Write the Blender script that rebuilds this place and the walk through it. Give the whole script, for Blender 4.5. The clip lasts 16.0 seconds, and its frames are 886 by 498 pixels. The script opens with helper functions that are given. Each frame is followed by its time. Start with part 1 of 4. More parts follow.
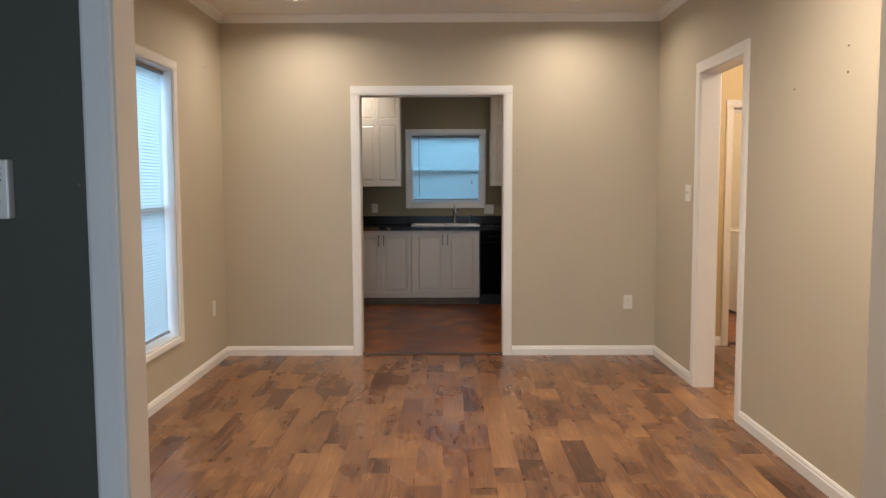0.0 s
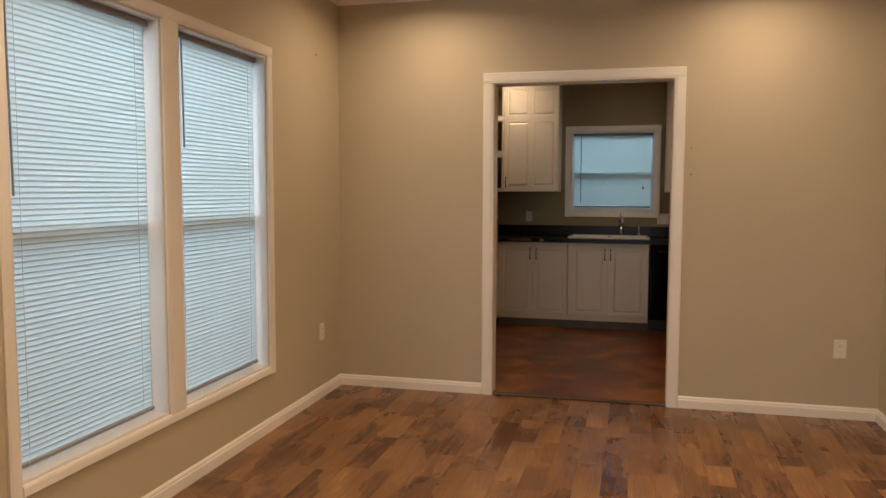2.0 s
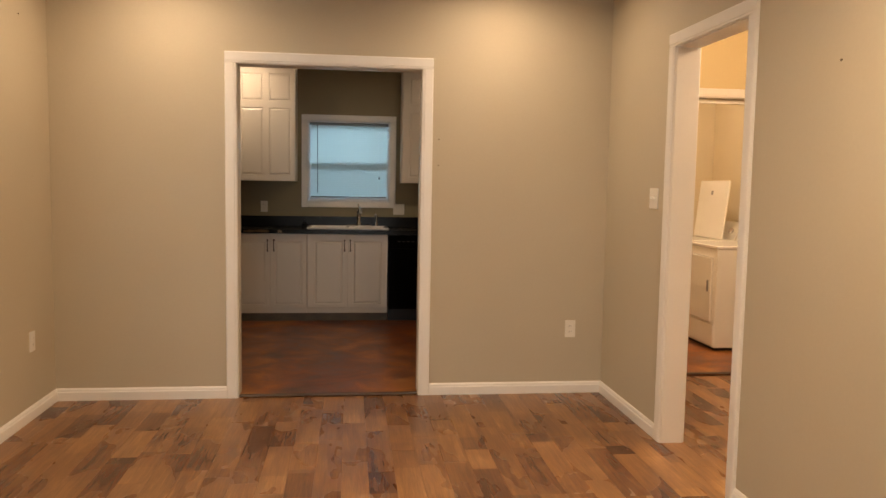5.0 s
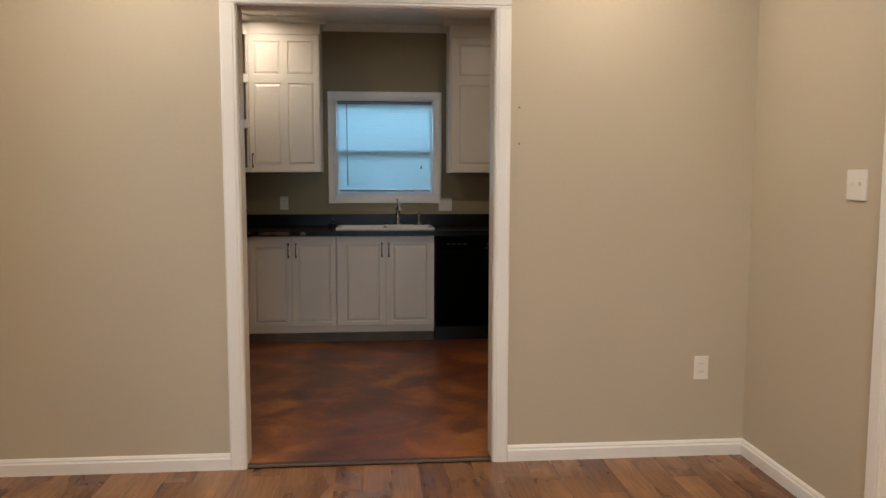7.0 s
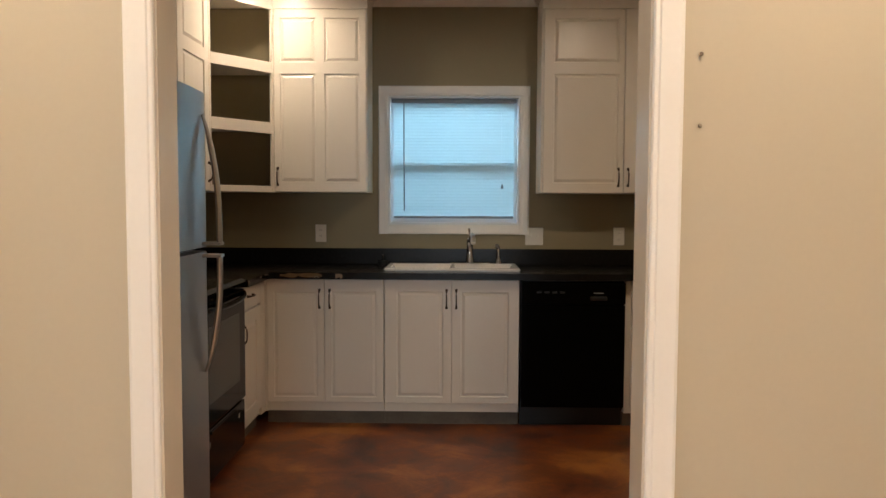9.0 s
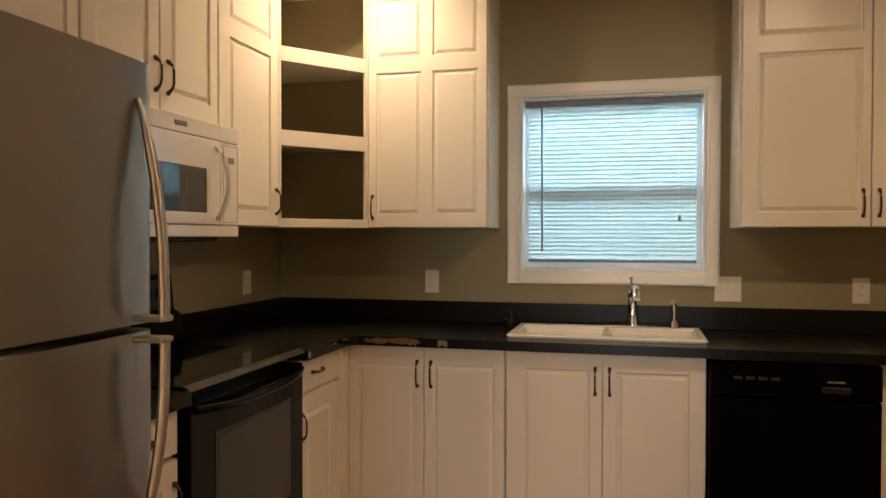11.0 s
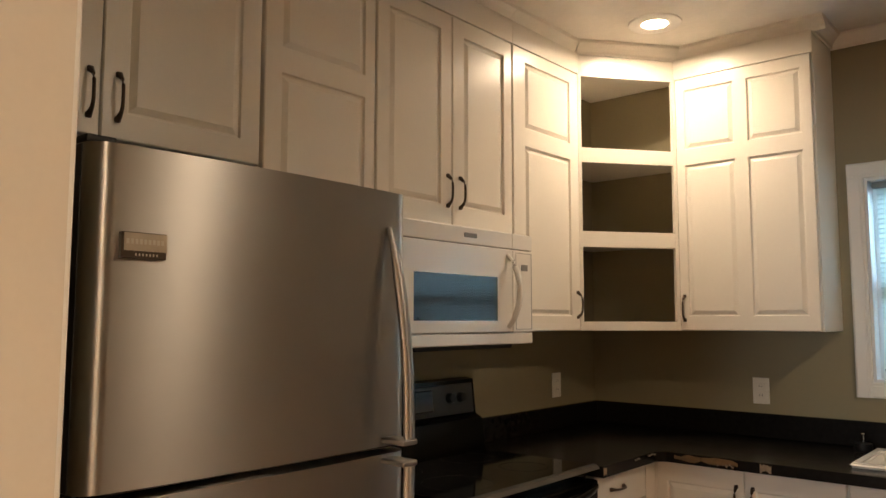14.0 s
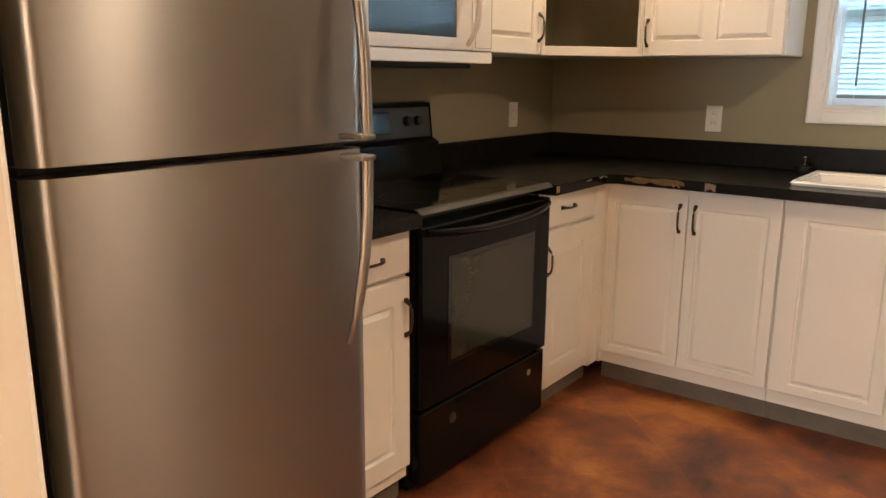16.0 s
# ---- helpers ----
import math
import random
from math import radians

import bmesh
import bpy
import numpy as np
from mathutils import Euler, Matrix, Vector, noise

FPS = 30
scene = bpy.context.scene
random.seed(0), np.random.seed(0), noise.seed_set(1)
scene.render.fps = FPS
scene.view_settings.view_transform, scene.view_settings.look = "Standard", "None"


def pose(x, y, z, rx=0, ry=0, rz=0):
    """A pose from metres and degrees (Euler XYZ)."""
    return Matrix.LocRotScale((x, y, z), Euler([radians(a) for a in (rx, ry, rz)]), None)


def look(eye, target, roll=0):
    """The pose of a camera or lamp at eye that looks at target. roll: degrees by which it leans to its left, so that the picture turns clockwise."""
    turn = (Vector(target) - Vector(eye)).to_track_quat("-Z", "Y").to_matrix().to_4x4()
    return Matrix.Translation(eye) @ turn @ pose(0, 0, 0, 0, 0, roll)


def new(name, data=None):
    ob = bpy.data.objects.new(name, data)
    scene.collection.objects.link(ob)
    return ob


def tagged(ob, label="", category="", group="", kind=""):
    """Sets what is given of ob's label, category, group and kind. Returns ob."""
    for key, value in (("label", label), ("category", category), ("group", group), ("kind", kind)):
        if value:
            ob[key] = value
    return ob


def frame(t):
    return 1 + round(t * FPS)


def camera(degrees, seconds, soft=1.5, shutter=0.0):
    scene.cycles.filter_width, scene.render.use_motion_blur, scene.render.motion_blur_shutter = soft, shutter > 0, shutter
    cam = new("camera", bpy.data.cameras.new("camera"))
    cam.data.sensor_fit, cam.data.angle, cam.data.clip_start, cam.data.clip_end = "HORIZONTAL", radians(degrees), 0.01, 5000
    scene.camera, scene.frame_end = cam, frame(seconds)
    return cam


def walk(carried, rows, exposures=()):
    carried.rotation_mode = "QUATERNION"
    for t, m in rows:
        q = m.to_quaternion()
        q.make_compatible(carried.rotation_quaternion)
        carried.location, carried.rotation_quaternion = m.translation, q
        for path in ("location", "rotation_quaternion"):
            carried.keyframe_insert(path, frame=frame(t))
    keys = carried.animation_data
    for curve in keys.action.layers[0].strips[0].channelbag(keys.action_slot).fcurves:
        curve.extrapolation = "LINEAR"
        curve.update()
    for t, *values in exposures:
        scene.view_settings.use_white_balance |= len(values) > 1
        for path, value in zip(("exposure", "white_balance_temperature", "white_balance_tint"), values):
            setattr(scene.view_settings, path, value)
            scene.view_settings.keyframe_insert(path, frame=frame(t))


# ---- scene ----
# Dining room (y 2.56 to 6.8), kitchen (y 6.92 to 9.98), hall and laundry to the east, front room to the south.
cam = camera(60.3, 16.0)
PATH = [
    (0, (1.818, 0.577, 1.368), (1.808, 2.571, 1.208), -0.2),
    (0.5, (1.814, 0.929, 1.379), (1.8, 2.922, 1.219), 0.2),
    (1, (1.815, 1.278, 1.392), (1.795, 3.272, 1.235), -0.2),
    (1.5, (1.926, 1.518, 1.383), (1.775, 3.506, 1.222), -0.1),
    (2, (2.05, 1.675, 1.403), (1.565, 3.609, 1.248), 0.2),
    (2.5, (2.05, 1.701, 1.398), (1.39, 3.585, 1.27), 0.1),
    (3, (2.027, 1.706, 1.396), (1.45, 3.617, 1.28), 0.5),
    (3.5, (1.952, 1.707, 1.392), (1.685, 3.685, 1.268), 0.9),
    (4, (1.861, 1.704, 1.389), (1.952, 3.697, 1.248), 1.1),
    (4.2, (1.825, 1.698, 1.391), (2.061, 3.678, 1.239), 1.2),
    (6.3, (1.826, 2.68, 1.353), (2.048, 4.659, 1.173), 0.3),
    (6.5, (1.779, 2.856, 1.333), (1.989, 4.838, 1.161), 0.2),
    (7, (1.731, 3.269, 1.355), (1.904, 5.253, 1.165), 0.1),
    (7.5, (1.728, 3.716, 1.355), (1.839, 5.704, 1.171), 0.1),
    (8, (1.768, 4.132, 1.355), (1.838, 6.123, 1.179), -0.6),
    (8.2, (1.779, 4.3, 1.331), (1.843, 6.292, 1.163), -0.3),
    (10.3, (1.877, 5.947, 1.323), (1.648, 7.933, 1.274), 0.1),
    (10.5, (1.876, 6.051, 1.337), (1.627, 8.035, 1.293), 0.1),
    (11, (1.928, 6.31, 1.347), (1.438, 8.249, 1.313), 0.1),
    (11.5, (2.06, 6.474, 1.364), (1.157, 8.257, 1.32), 0.9),
    (12, (2.081, 6.519, 1.363), (0.936, 8.158, 1.306), 0.9),
    (12.5, (2.091, 6.524, 1.364), (0.84, 8.084, 1.3), 0.6),
    (13, (2.091, 6.522, 1.375), (0.781, 8.033, 1.343), 0.1),
    (13.5, (2.098, 6.514, 1.414), (0.779, 8.015, 1.507), 0.1),
    (14, (2.098, 6.51, 1.43), (0.799, 8.019, 1.615), 0.1),
    (14.2, (2.109, 6.502, 1.436), (0.81, 8.012, 1.62), 0.2),
    (14.5, (2.094, 6.506, 1.421), (0.801, 8.024, 1.581), 0.3),
    (15, (2.092, 6.514, 1.372), (0.801, 8.041, 1.351), 0.4),
    (15.5, (2.078, 6.524, 1.324), (0.822, 8.054, 1.039), 0.8),
    (16, (2.074, 6.526, 1.301), (0.893, 8.077, 0.857), 0.4),
]
EXPOSURES = [
    (0.0, 0.05, 5800, 10), (1.0, -0.06, 5900, 10), (1.5, -0.22, 6400, 12), (2.0, -0.45, 7800, 18), (2.5, -0.6, 8500, 21), (3.0, -0.56, 8600, 23), (3.5, -0.5, 10400, 32),
    (4.0, -0.5, 9200, 27), (4.2, -0.4, 9000, 25), (6.3, 0.08, 6000, 10), (8.2, 0.22, 6000, 10), (10.3, 0.95, 8000, 15), (11.0, 0.95, 8200, 16), (12.0, 0.95, 8900, 24),
    (13.0, 1.0, 7600, 15), (14.0, 0.97, 7000, 12), (15.0, 0.95, 7300, 14), (15.5, 1.25, 7300, 15), (16.0, 1.75, 6900, 15),
]
walk(cam, [(t, look(eye, target, roll)) for t, eye, target, roll in PATH], EXPOSURES)

# ---- world and large lights ----
WARM = (1.0, 0.80, 0.59)
COOL = (0.51, 0.77, 1.0)
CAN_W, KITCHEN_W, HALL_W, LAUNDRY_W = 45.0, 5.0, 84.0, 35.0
WINDOW_W, KITCHEN_WINDOW_W, FRONT_W = 48.0, 29.0, 66.0

world = bpy.data.worlds.new("sky")
scene.world = world
world.use_nodes = True
sky = world.node_tree.nodes.new("ShaderNodeTexSky")
sky.sky_type, sky.sun_disc = "NISHITA", False
sky.sun_elevation, sky.sun_rotation = radians(38), radians(200)
world.node_tree.links.new(sky.outputs[0], world.node_tree.nodes["Background"].inputs[0])
world.node_tree.nodes["Background"].inputs[1].default_value = 0.12


def lamp(name, kind, m, watts, colour, **more):
    data = bpy.data.lights.new(name, kind)
    data.energy, data.color = watts, colour
    if "disk" in more:
        data.shape, data.size, data.spread = "DISK", more["disk"], radians(more["spread"])
    elif kind == "AREA":
        data.shape, data.size, data.size_y = "RECTANGLE", more["w"], more["h"]
    elif kind == "SUN":
        data.angle = radians(more["angle"])
    else:
        data.shadow_soft_size = more["radius"]
    ob = new(name, data)
    ob.matrix_world = m
    return ob


lamp("sun", "SUN", look((0, 0, 30), (12, 14, 0)), 0.8, (1.0, 0.95, 0.88), angle=12)
lamp("window_daylight", "AREA", look((-1.0, 4.26, 2.15), (0, 4.26, 1.27)), WINDOW_W, COOL, w=1.1, h=2.2)
lamp("window_daylight", "AREA", look((-1.0, 5.255, 2.15), (0, 5.255, 1.27)), WINDOW_W, COOL, w=1.1, h=2.2)
lamp("window_daylight", "AREA", look((1.81, 10.85, 2.2), (1.81, 10.05, 1.6)), KITCHEN_WINDOW_W, (0.42, 0.75, 1.0), w=1.1, h=1.1)
lamp("window_daylight", "AREA", look((1.9, -2.72, 1.4), (1.9, 0, 1.4)), FRONT_W, (0.72, 0.87, 1.0), w=1.5, h=1.4)

# ---- materials ----


def material(name, colour, rough=0.5, metal=0.0, vary=0.12, scale=4.0, grain=120.0, bump=0.0, bump_scale=None, coat=0.0, stretch=(1, 1, 1), spec=0.5):
    """A surface with cloudy variation at one scale, fine grain at another, and fine relief."""
    m = bpy.data.materials.new(name)
    m.use_nodes = True
    n, l = m.node_tree.nodes, m.node_tree.links
    b = n["Principled BSDF"]
    b.inputs["Metallic"].default_value, b.inputs["Specular IOR Level"].default_value = metal, spec
    b.inputs["Coat Weight"].default_value = coat
    co, mp = n.new("ShaderNodeTexCoord"), n.new("ShaderNodeMapping")
    mp.inputs["Scale"].default_value = stretch
    l.new(co.outputs["Object"], mp.inputs["Vector"])
    big, small = n.new("ShaderNodeTexNoise"), n.new("ShaderNodeTexNoise")
    big.inputs["Scale"].default_value, big.inputs["Detail"].default_value = scale, 5
    small.inputs["Scale"].default_value, small.inputs["Detail"].default_value = grain, 3
    for t in (big, small):
        l.new(mp.outputs[0], t.inputs["Vector"])
    add = n.new("ShaderNodeMath")
    add.operation = "MULTIPLY_ADD"
    add.inputs[1].default_value = 0.35
    l.new(small.outputs["Fac"], add.inputs[0])
    l.new(big.outputs["Fac"], add.inputs[2])
    mr = n.new("ShaderNodeMapRange")
    mr.inputs["From Min"].default_value, mr.inputs["From Max"].default_value = 0.35, 1.0
    mr.inputs["To Min"].default_value, mr.inputs["To Max"].default_value = 1 - vary, 1 + vary
    l.new(add.outputs[0], mr.inputs["Value"])
    mix = n.new("ShaderNodeVectorMath")
    mix.operation = "SCALE"
    mix.inputs[0].default_value = colour
    l.new(mr.outputs[0], mix.inputs["Scale"])
    l.new(mix.outputs[0], b.inputs["Base Color"])
    rr = n.new("ShaderNodeMapRange")
    rr.inputs["To Min"].default_value, rr.inputs["To Max"].default_value = max(0.02, rough * 0.82), min(1, rough * 1.18)
    l.new(big.outputs["Fac"], rr.inputs["Value"])
    l.new(rr.outputs[0], b.inputs["Roughness"])
    if bump:
        tex = n.new("ShaderNodeTexNoise")
        tex.inputs["Scale"].default_value, tex.inputs["Detail"].default_value = bump_scale or grain, 4
        l.new(mp.outputs[0], tex.inputs["Vector"])
        bp = n.new("ShaderNodeBump")
        bp.inputs["Strength"].default_value, bp.inputs["Distance"].default_value = bump, 0.002
        l.new(tex.outputs["Fac"], bp.inputs["Height"])
        l.new(bp.outputs[0], b.inputs["Normal"])
    return m


def glowing(name, colour, strength):
    m = bpy.data.materials.new(name)
    m.use_nodes = True
    b = m.node_tree.nodes["Principled BSDF"]
    b.inputs["Base Color"].default_value = (0.9, 0.9, 0.9, 1)
    b.inputs["Emission Color"].default_value, b.inputs["Emission Strength"].default_value = (*colour, 1), strength
    return m


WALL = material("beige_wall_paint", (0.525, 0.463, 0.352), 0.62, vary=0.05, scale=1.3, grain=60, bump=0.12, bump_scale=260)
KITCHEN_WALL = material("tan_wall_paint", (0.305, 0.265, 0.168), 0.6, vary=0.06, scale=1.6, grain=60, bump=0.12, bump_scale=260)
HALL_WALL = material("ochre_wall_paint", (0.50, 0.38, 0.19), 0.6, vary=0.05, scale=1.5, grain=60, bump=0.1, bump_scale=260)
LAUNDRY_WALL = material("cream_wall_paint", (0.72, 0.62, 0.45), 0.6, vary=0.05, scale=1.5, grain=60, bump=0.1, bump_scale=260)
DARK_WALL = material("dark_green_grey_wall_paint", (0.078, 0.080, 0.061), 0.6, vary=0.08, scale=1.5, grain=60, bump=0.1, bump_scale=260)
TRIM = material("white_trim_paint", (0.83, 0.81, 0.77), 0.34, vary=0.04, scale=3, grain=90, bump=0.05, bump_scale=90)
JAMB = material("cream_jamb_paint", (0.66, 0.605, 0.52), 0.38, vary=0.05, scale=3, grain=90, bump=0.05, bump_scale=90)
CEILING = material("ceiling_paint", (0.74, 0.71, 0.66), 0.8, vary=0.05, scale=2, grain=60, bump=0.25, bump_scale=60)
KNOCKDOWN = material("textured_ceiling_paint", (0.74, 0.71, 0.65), 0.75, vary=0.07, scale=9, grain=60, bump=1.0, bump_scale=26)
CABINET = material("white_cabinet_paint", (0.80, 0.755, 0.68), 0.3, vary=0.035, scale=2.5, grain=70, bump=0.05, bump_scale=70)
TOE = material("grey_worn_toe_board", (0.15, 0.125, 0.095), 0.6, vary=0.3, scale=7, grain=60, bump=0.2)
VINYL = material("white_vinyl", (0.80, 0.82, 0.84), 0.35, vary=0.03, scale=4)
# white blind rails turned grey: their backlit shade is in the colour
SHADED_RAIL = material("shaded_blind_rail", (0.24, 0.25, 0.26), 0.4, vary=0.08, scale=8)
PLASTIC = material("white_plastic", (0.80, 0.77, 0.70), 0.3, vary=0.03, scale=8)
ENAMEL = material("white_enamel", (0.82, 0.80, 0.76), 0.16, vary=0.03, scale=4, coat=0.3)
BLACK = material("black_enamel", (0.004, 0.0038, 0.0035), 0.1, vary=0.3, scale=3, grain=200, spec=0.12)
BLACK_GLASS = material("black_glass", (0.002, 0.002, 0.002), 0.07, vary=0.3, scale=3, spec=0.5)
OVEN_GLASS = material("smoked_oven_glass", (0.03, 0.029, 0.018), 0.13, vary=0.3, scale=3, spec=0.5)
MATTE_BLACK = material("black_plastic", (0.006, 0.006, 0.006), 0.45, vary=0.3, scale=8, bump=0.1)
BLACK_DOOR = material("black_dishwasher_enamel", (0.0025, 0.0024, 0.0022), 0.12, vary=0.3, scale=3, grain=200, spec=0.05)
DARK_SIDE = material("charcoal_textured_steel", (0.02, 0.02, 0.021), 0.5, vary=0.2, scale=8, bump=0.2, bump_scale=400)
LAMINATE = material("black_speckled_laminate", (0.012, 0.0105, 0.0095), 0.22, vary=0.3, scale=50, grain=420, bump=0.03, spec=0.16)
CHIP = material("bare_particle_board", (0.17, 0.10, 0.045), 0.85, vary=0.35, scale=60, grain=260, bump=0.6)
CHIP_PALE = material("pale_torn_paper", (0.27, 0.21, 0.15), 0.85, vary=0.25, scale=60, grain=260, bump=0.5)
BRONZE = material("oil_rubbed_bronze", (0.075, 0.052, 0.036), 0.36, metal=0.7, vary=0.35, scale=40)
CHROME = material("chrome", (0.75, 0.75, 0.76), 0.1, metal=1.0, vary=0.05, scale=20)
GREY_PLASTIC = material("grey_plastic", (0.2, 0.2, 0.2), 0.4, vary=0.1, scale=20)
BADGE_DARK = material("dark_badge", (0.06, 0.045, 0.035), 0.3, metal=0.5, vary=0.2, scale=40)
BADGE_PALE = material("pale_badge_metal", (0.42, 0.37, 0.31), 0.3, metal=0.7, vary=0.1, scale=40)
LETTER = material("silver_lettering", (0.5, 0.47, 0.42), 0.35, metal=0.4, vary=0.05, scale=40)
RED = material("red_label", (0.5, 0.06, 0.04), 0.4, vary=0.1, scale=30)
CLOTH = material("cream_cloth", (0.62, 0.52, 0.38), 0.9, vary=0.15, scale=30, bump=0.4)
MW_GLASS = material("microwave_window", (0.02, 0.022, 0.022), 0.01, vary=0.2, scale=4, spec=0.9)
EARTH = material("grass_ground", (0.07, 0.10, 0.035), 0.95, vary=0.5, scale=0.6, grain=20, bump=0.5)
STRIP = material("dark_wood_strip", (0.05, 0.025, 0.014), 0.45, vary=0.4, scale=6, stretch=(1, 8, 8))
SCREW = material("dark_screw", (0.2, 0.16, 0.12), 0.5, metal=0.4, vary=0.2, scale=40)
BULB = glowing("lit_lens", (1.0, 0.82, 0.55), 14.0)
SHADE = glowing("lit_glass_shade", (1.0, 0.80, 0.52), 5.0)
CLOCK = glowing("green_clock_digits", (0.1, 1.0, 0.2), 1.5)


def steel():
    m = material("brushed_stainless_steel", (0.42, 0.41, 0.395), 0.38, metal=1.0, vary=0.05, scale=1.2, grain=20, stretch=(1, 1, 1))
    n, l = m.node_tree.nodes, m.node_tree.links
    b = n["Principled BSDF"]
    b.inputs["Anisotropic"].default_value = 0.92
    b.inputs["Anisotropic Rotation"].default_value = 0.25
    t = n.new("ShaderNodeTangent")
    t.direction_type, t.axis = "RADIAL", "Z"
    l.new(t.outputs[0], b.inputs["Tangent"])
    co, mp, tx = n.new("ShaderNodeTexCoord"), n.new("ShaderNodeMapping"), n.new("ShaderNodeTexNoise")
    mp.inputs["Scale"].default_value = (1, 1.5, 900)
    tx.inputs["Scale"].default_value = 1.0
    bp = n.new("ShaderNodeBump")
    bp.inputs["Strength"].default_value, bp.inputs["Distance"].default_value = 0.06, 0.001
    l.new(co.outputs["Object"], mp.inputs[0]), l.new(mp.outputs[0], tx.inputs["Vector"])
    l.new(tx.outputs["Fac"], bp.inputs["Height"]), l.new(bp.outputs[0], b.inputs["Normal"])
    return m


def wood(per_object):
    """Hand-scraped laminate: brown boards of mixed tone with dark smudges, knots and long grain."""
    m = bpy.data.materials.new("brown_laminate_board")
    m.use_nodes = True
    n, l = m.node_tree.nodes, m.node_tree.links
    b = n["Principled BSDF"]
    co, info = n.new("ShaderNodeTexCoord"), n.new("ShaderNodeObjectInfo" if per_object else "ShaderNodeNewGeometry")
    rnd = info.outputs["Random" if per_object else "Random Per Island"]
    shift = n.new("ShaderNodeVectorMath")
    shift.operation = "MULTIPLY_ADD"
    shift.inputs[1].default_value = (37, 53, 11)
    wide = n.new("ShaderNodeCombineXYZ")
    for k in range(3):
        l.new(rnd, wide.inputs[k])
    l.new(wide.outputs[0], shift.inputs[0])
    l.new(co.outputs["Object"], shift.inputs[2])

    def tex(scale, stretch, detail, distort=0.0):
        mp, t = n.new("ShaderNodeMapping"), n.new("ShaderNodeTexNoise")
        mp.inputs["Scale"].default_value = stretch
        t.inputs["Scale"].default_value, t.inputs["Detail"].default_value, t.inputs["Distortion"].default_value = scale, detail, distort
        l.new(shift.outputs[0], mp.inputs[0]), l.new(mp.outputs[0], t.inputs["Vector"])
        return t.outputs["Fac"]

    def math(op, a, c):
        k = n.new("ShaderNodeMath")
        k.operation = op
        for i, v in enumerate((a, c)):
            if isinstance(v, (int, float)):
                k.inputs[i].default_value = v
            else:
                l.new(v, k.inputs[i])
        return k.outputs[0]

    smudge, blot = tex(1.7, (2.4, 1.0, 1), 3, 0.25), tex(6.0, (2.2, 0.5, 1), 4, 0.5)
    grain, fine = tex(4.5, (11, 0.55, 1), 6, 0.7), tex(26.0, (9, 0.4, 1), 3)
    sep = n.new("ShaderNodeSeparateXYZ")
    l.new(co.outputs["Object"], sep.inputs[0])
    cut = math("FLOOR", math("ADD", math("MULTIPLY", sep.outputs["Y"], 2.4), math("MULTIPLY", rnd, 13.0)), 0.0)
    block = n.new("ShaderNodeTexWhiteNoise")
    block.noise_dimensions = "2D"
    pair = n.new("ShaderNodeCombineXYZ")
    l.new(cut, pair.inputs[0]), l.new(rnd, pair.inputs[1])
    l.new(pair.outputs[0], block.inputs["Vector"])
    tone = math("ADD", 0.49, math("MULTIPLY", math("SUBTRACT", block.outputs["Value"], 0.5), 0.22))
    for part_tone, weight in ((smudge, 0.95), (blot, 0.35), (grain, 0.6)):
        tone = math("ADD", tone, math("MULTIPLY", math("SUBTRACT", part_tone, 0.5), weight))
    tone = math("SUBTRACT", tone, math("MULTIPLY", math("LESS_THAN", block.outputs["Value"], 0.1), 0.1))
    ramp = n.new("ShaderNodeValToRGB")
    e = ramp.color_ramp.elements
    e[0].position, e[0].color = 0.10, (0.062, 0.026, 0.015, 1)
    e[1].position, e[1].color = 0.92, (0.46, 0.255, 0.115, 1)
    for p, c in ((0.32, (0.13, 0.056, 0.029, 1)), (0.52, (0.215, 0.10, 0.044, 1)), (0.70, (0.31, 0.155, 0.066, 1))):
        k = e.new(p)
        k.color = c
    l.new(tone, ramp.inputs[0])
    streak = n.new("ShaderNodeMapRange")
    streak.inputs["From Min"].default_value, streak.inputs["From Max"].default_value = 0.3, 0.7
    streak.inputs["To Min"].default_value, streak.inputs["To Max"].default_value = 0.75, 1.2
    l.new(fine, streak.inputs["Value"])
    sc = n.new("ShaderNodeVectorMath")
    sc.operation = "SCALE"
    l.new(ramp.outputs[0], sc.inputs[0]), l.new(streak.outputs[0], sc.inputs["Scale"])
    l.new(sc.outputs[0], b.inputs["Base Color"])
    rr = n.new("ShaderNodeMapRange")
    rr.inputs["To Min"].default_value, rr.inputs["To Max"].default_value = 0.18, 0.38
    l.new(smudge, rr.inputs["Value"]), l.new(rr.outputs[0], b.inputs["Roughness"])
    bp = n.new("ShaderNodeBump")
    bp.inputs["Strength"].default_value, bp.inputs["Distance"].default_value = 0.25, 0.001
    l.new(grain, bp.inputs["Height"]), l.new(bp.outputs[0], b.inputs["Normal"])
    return m


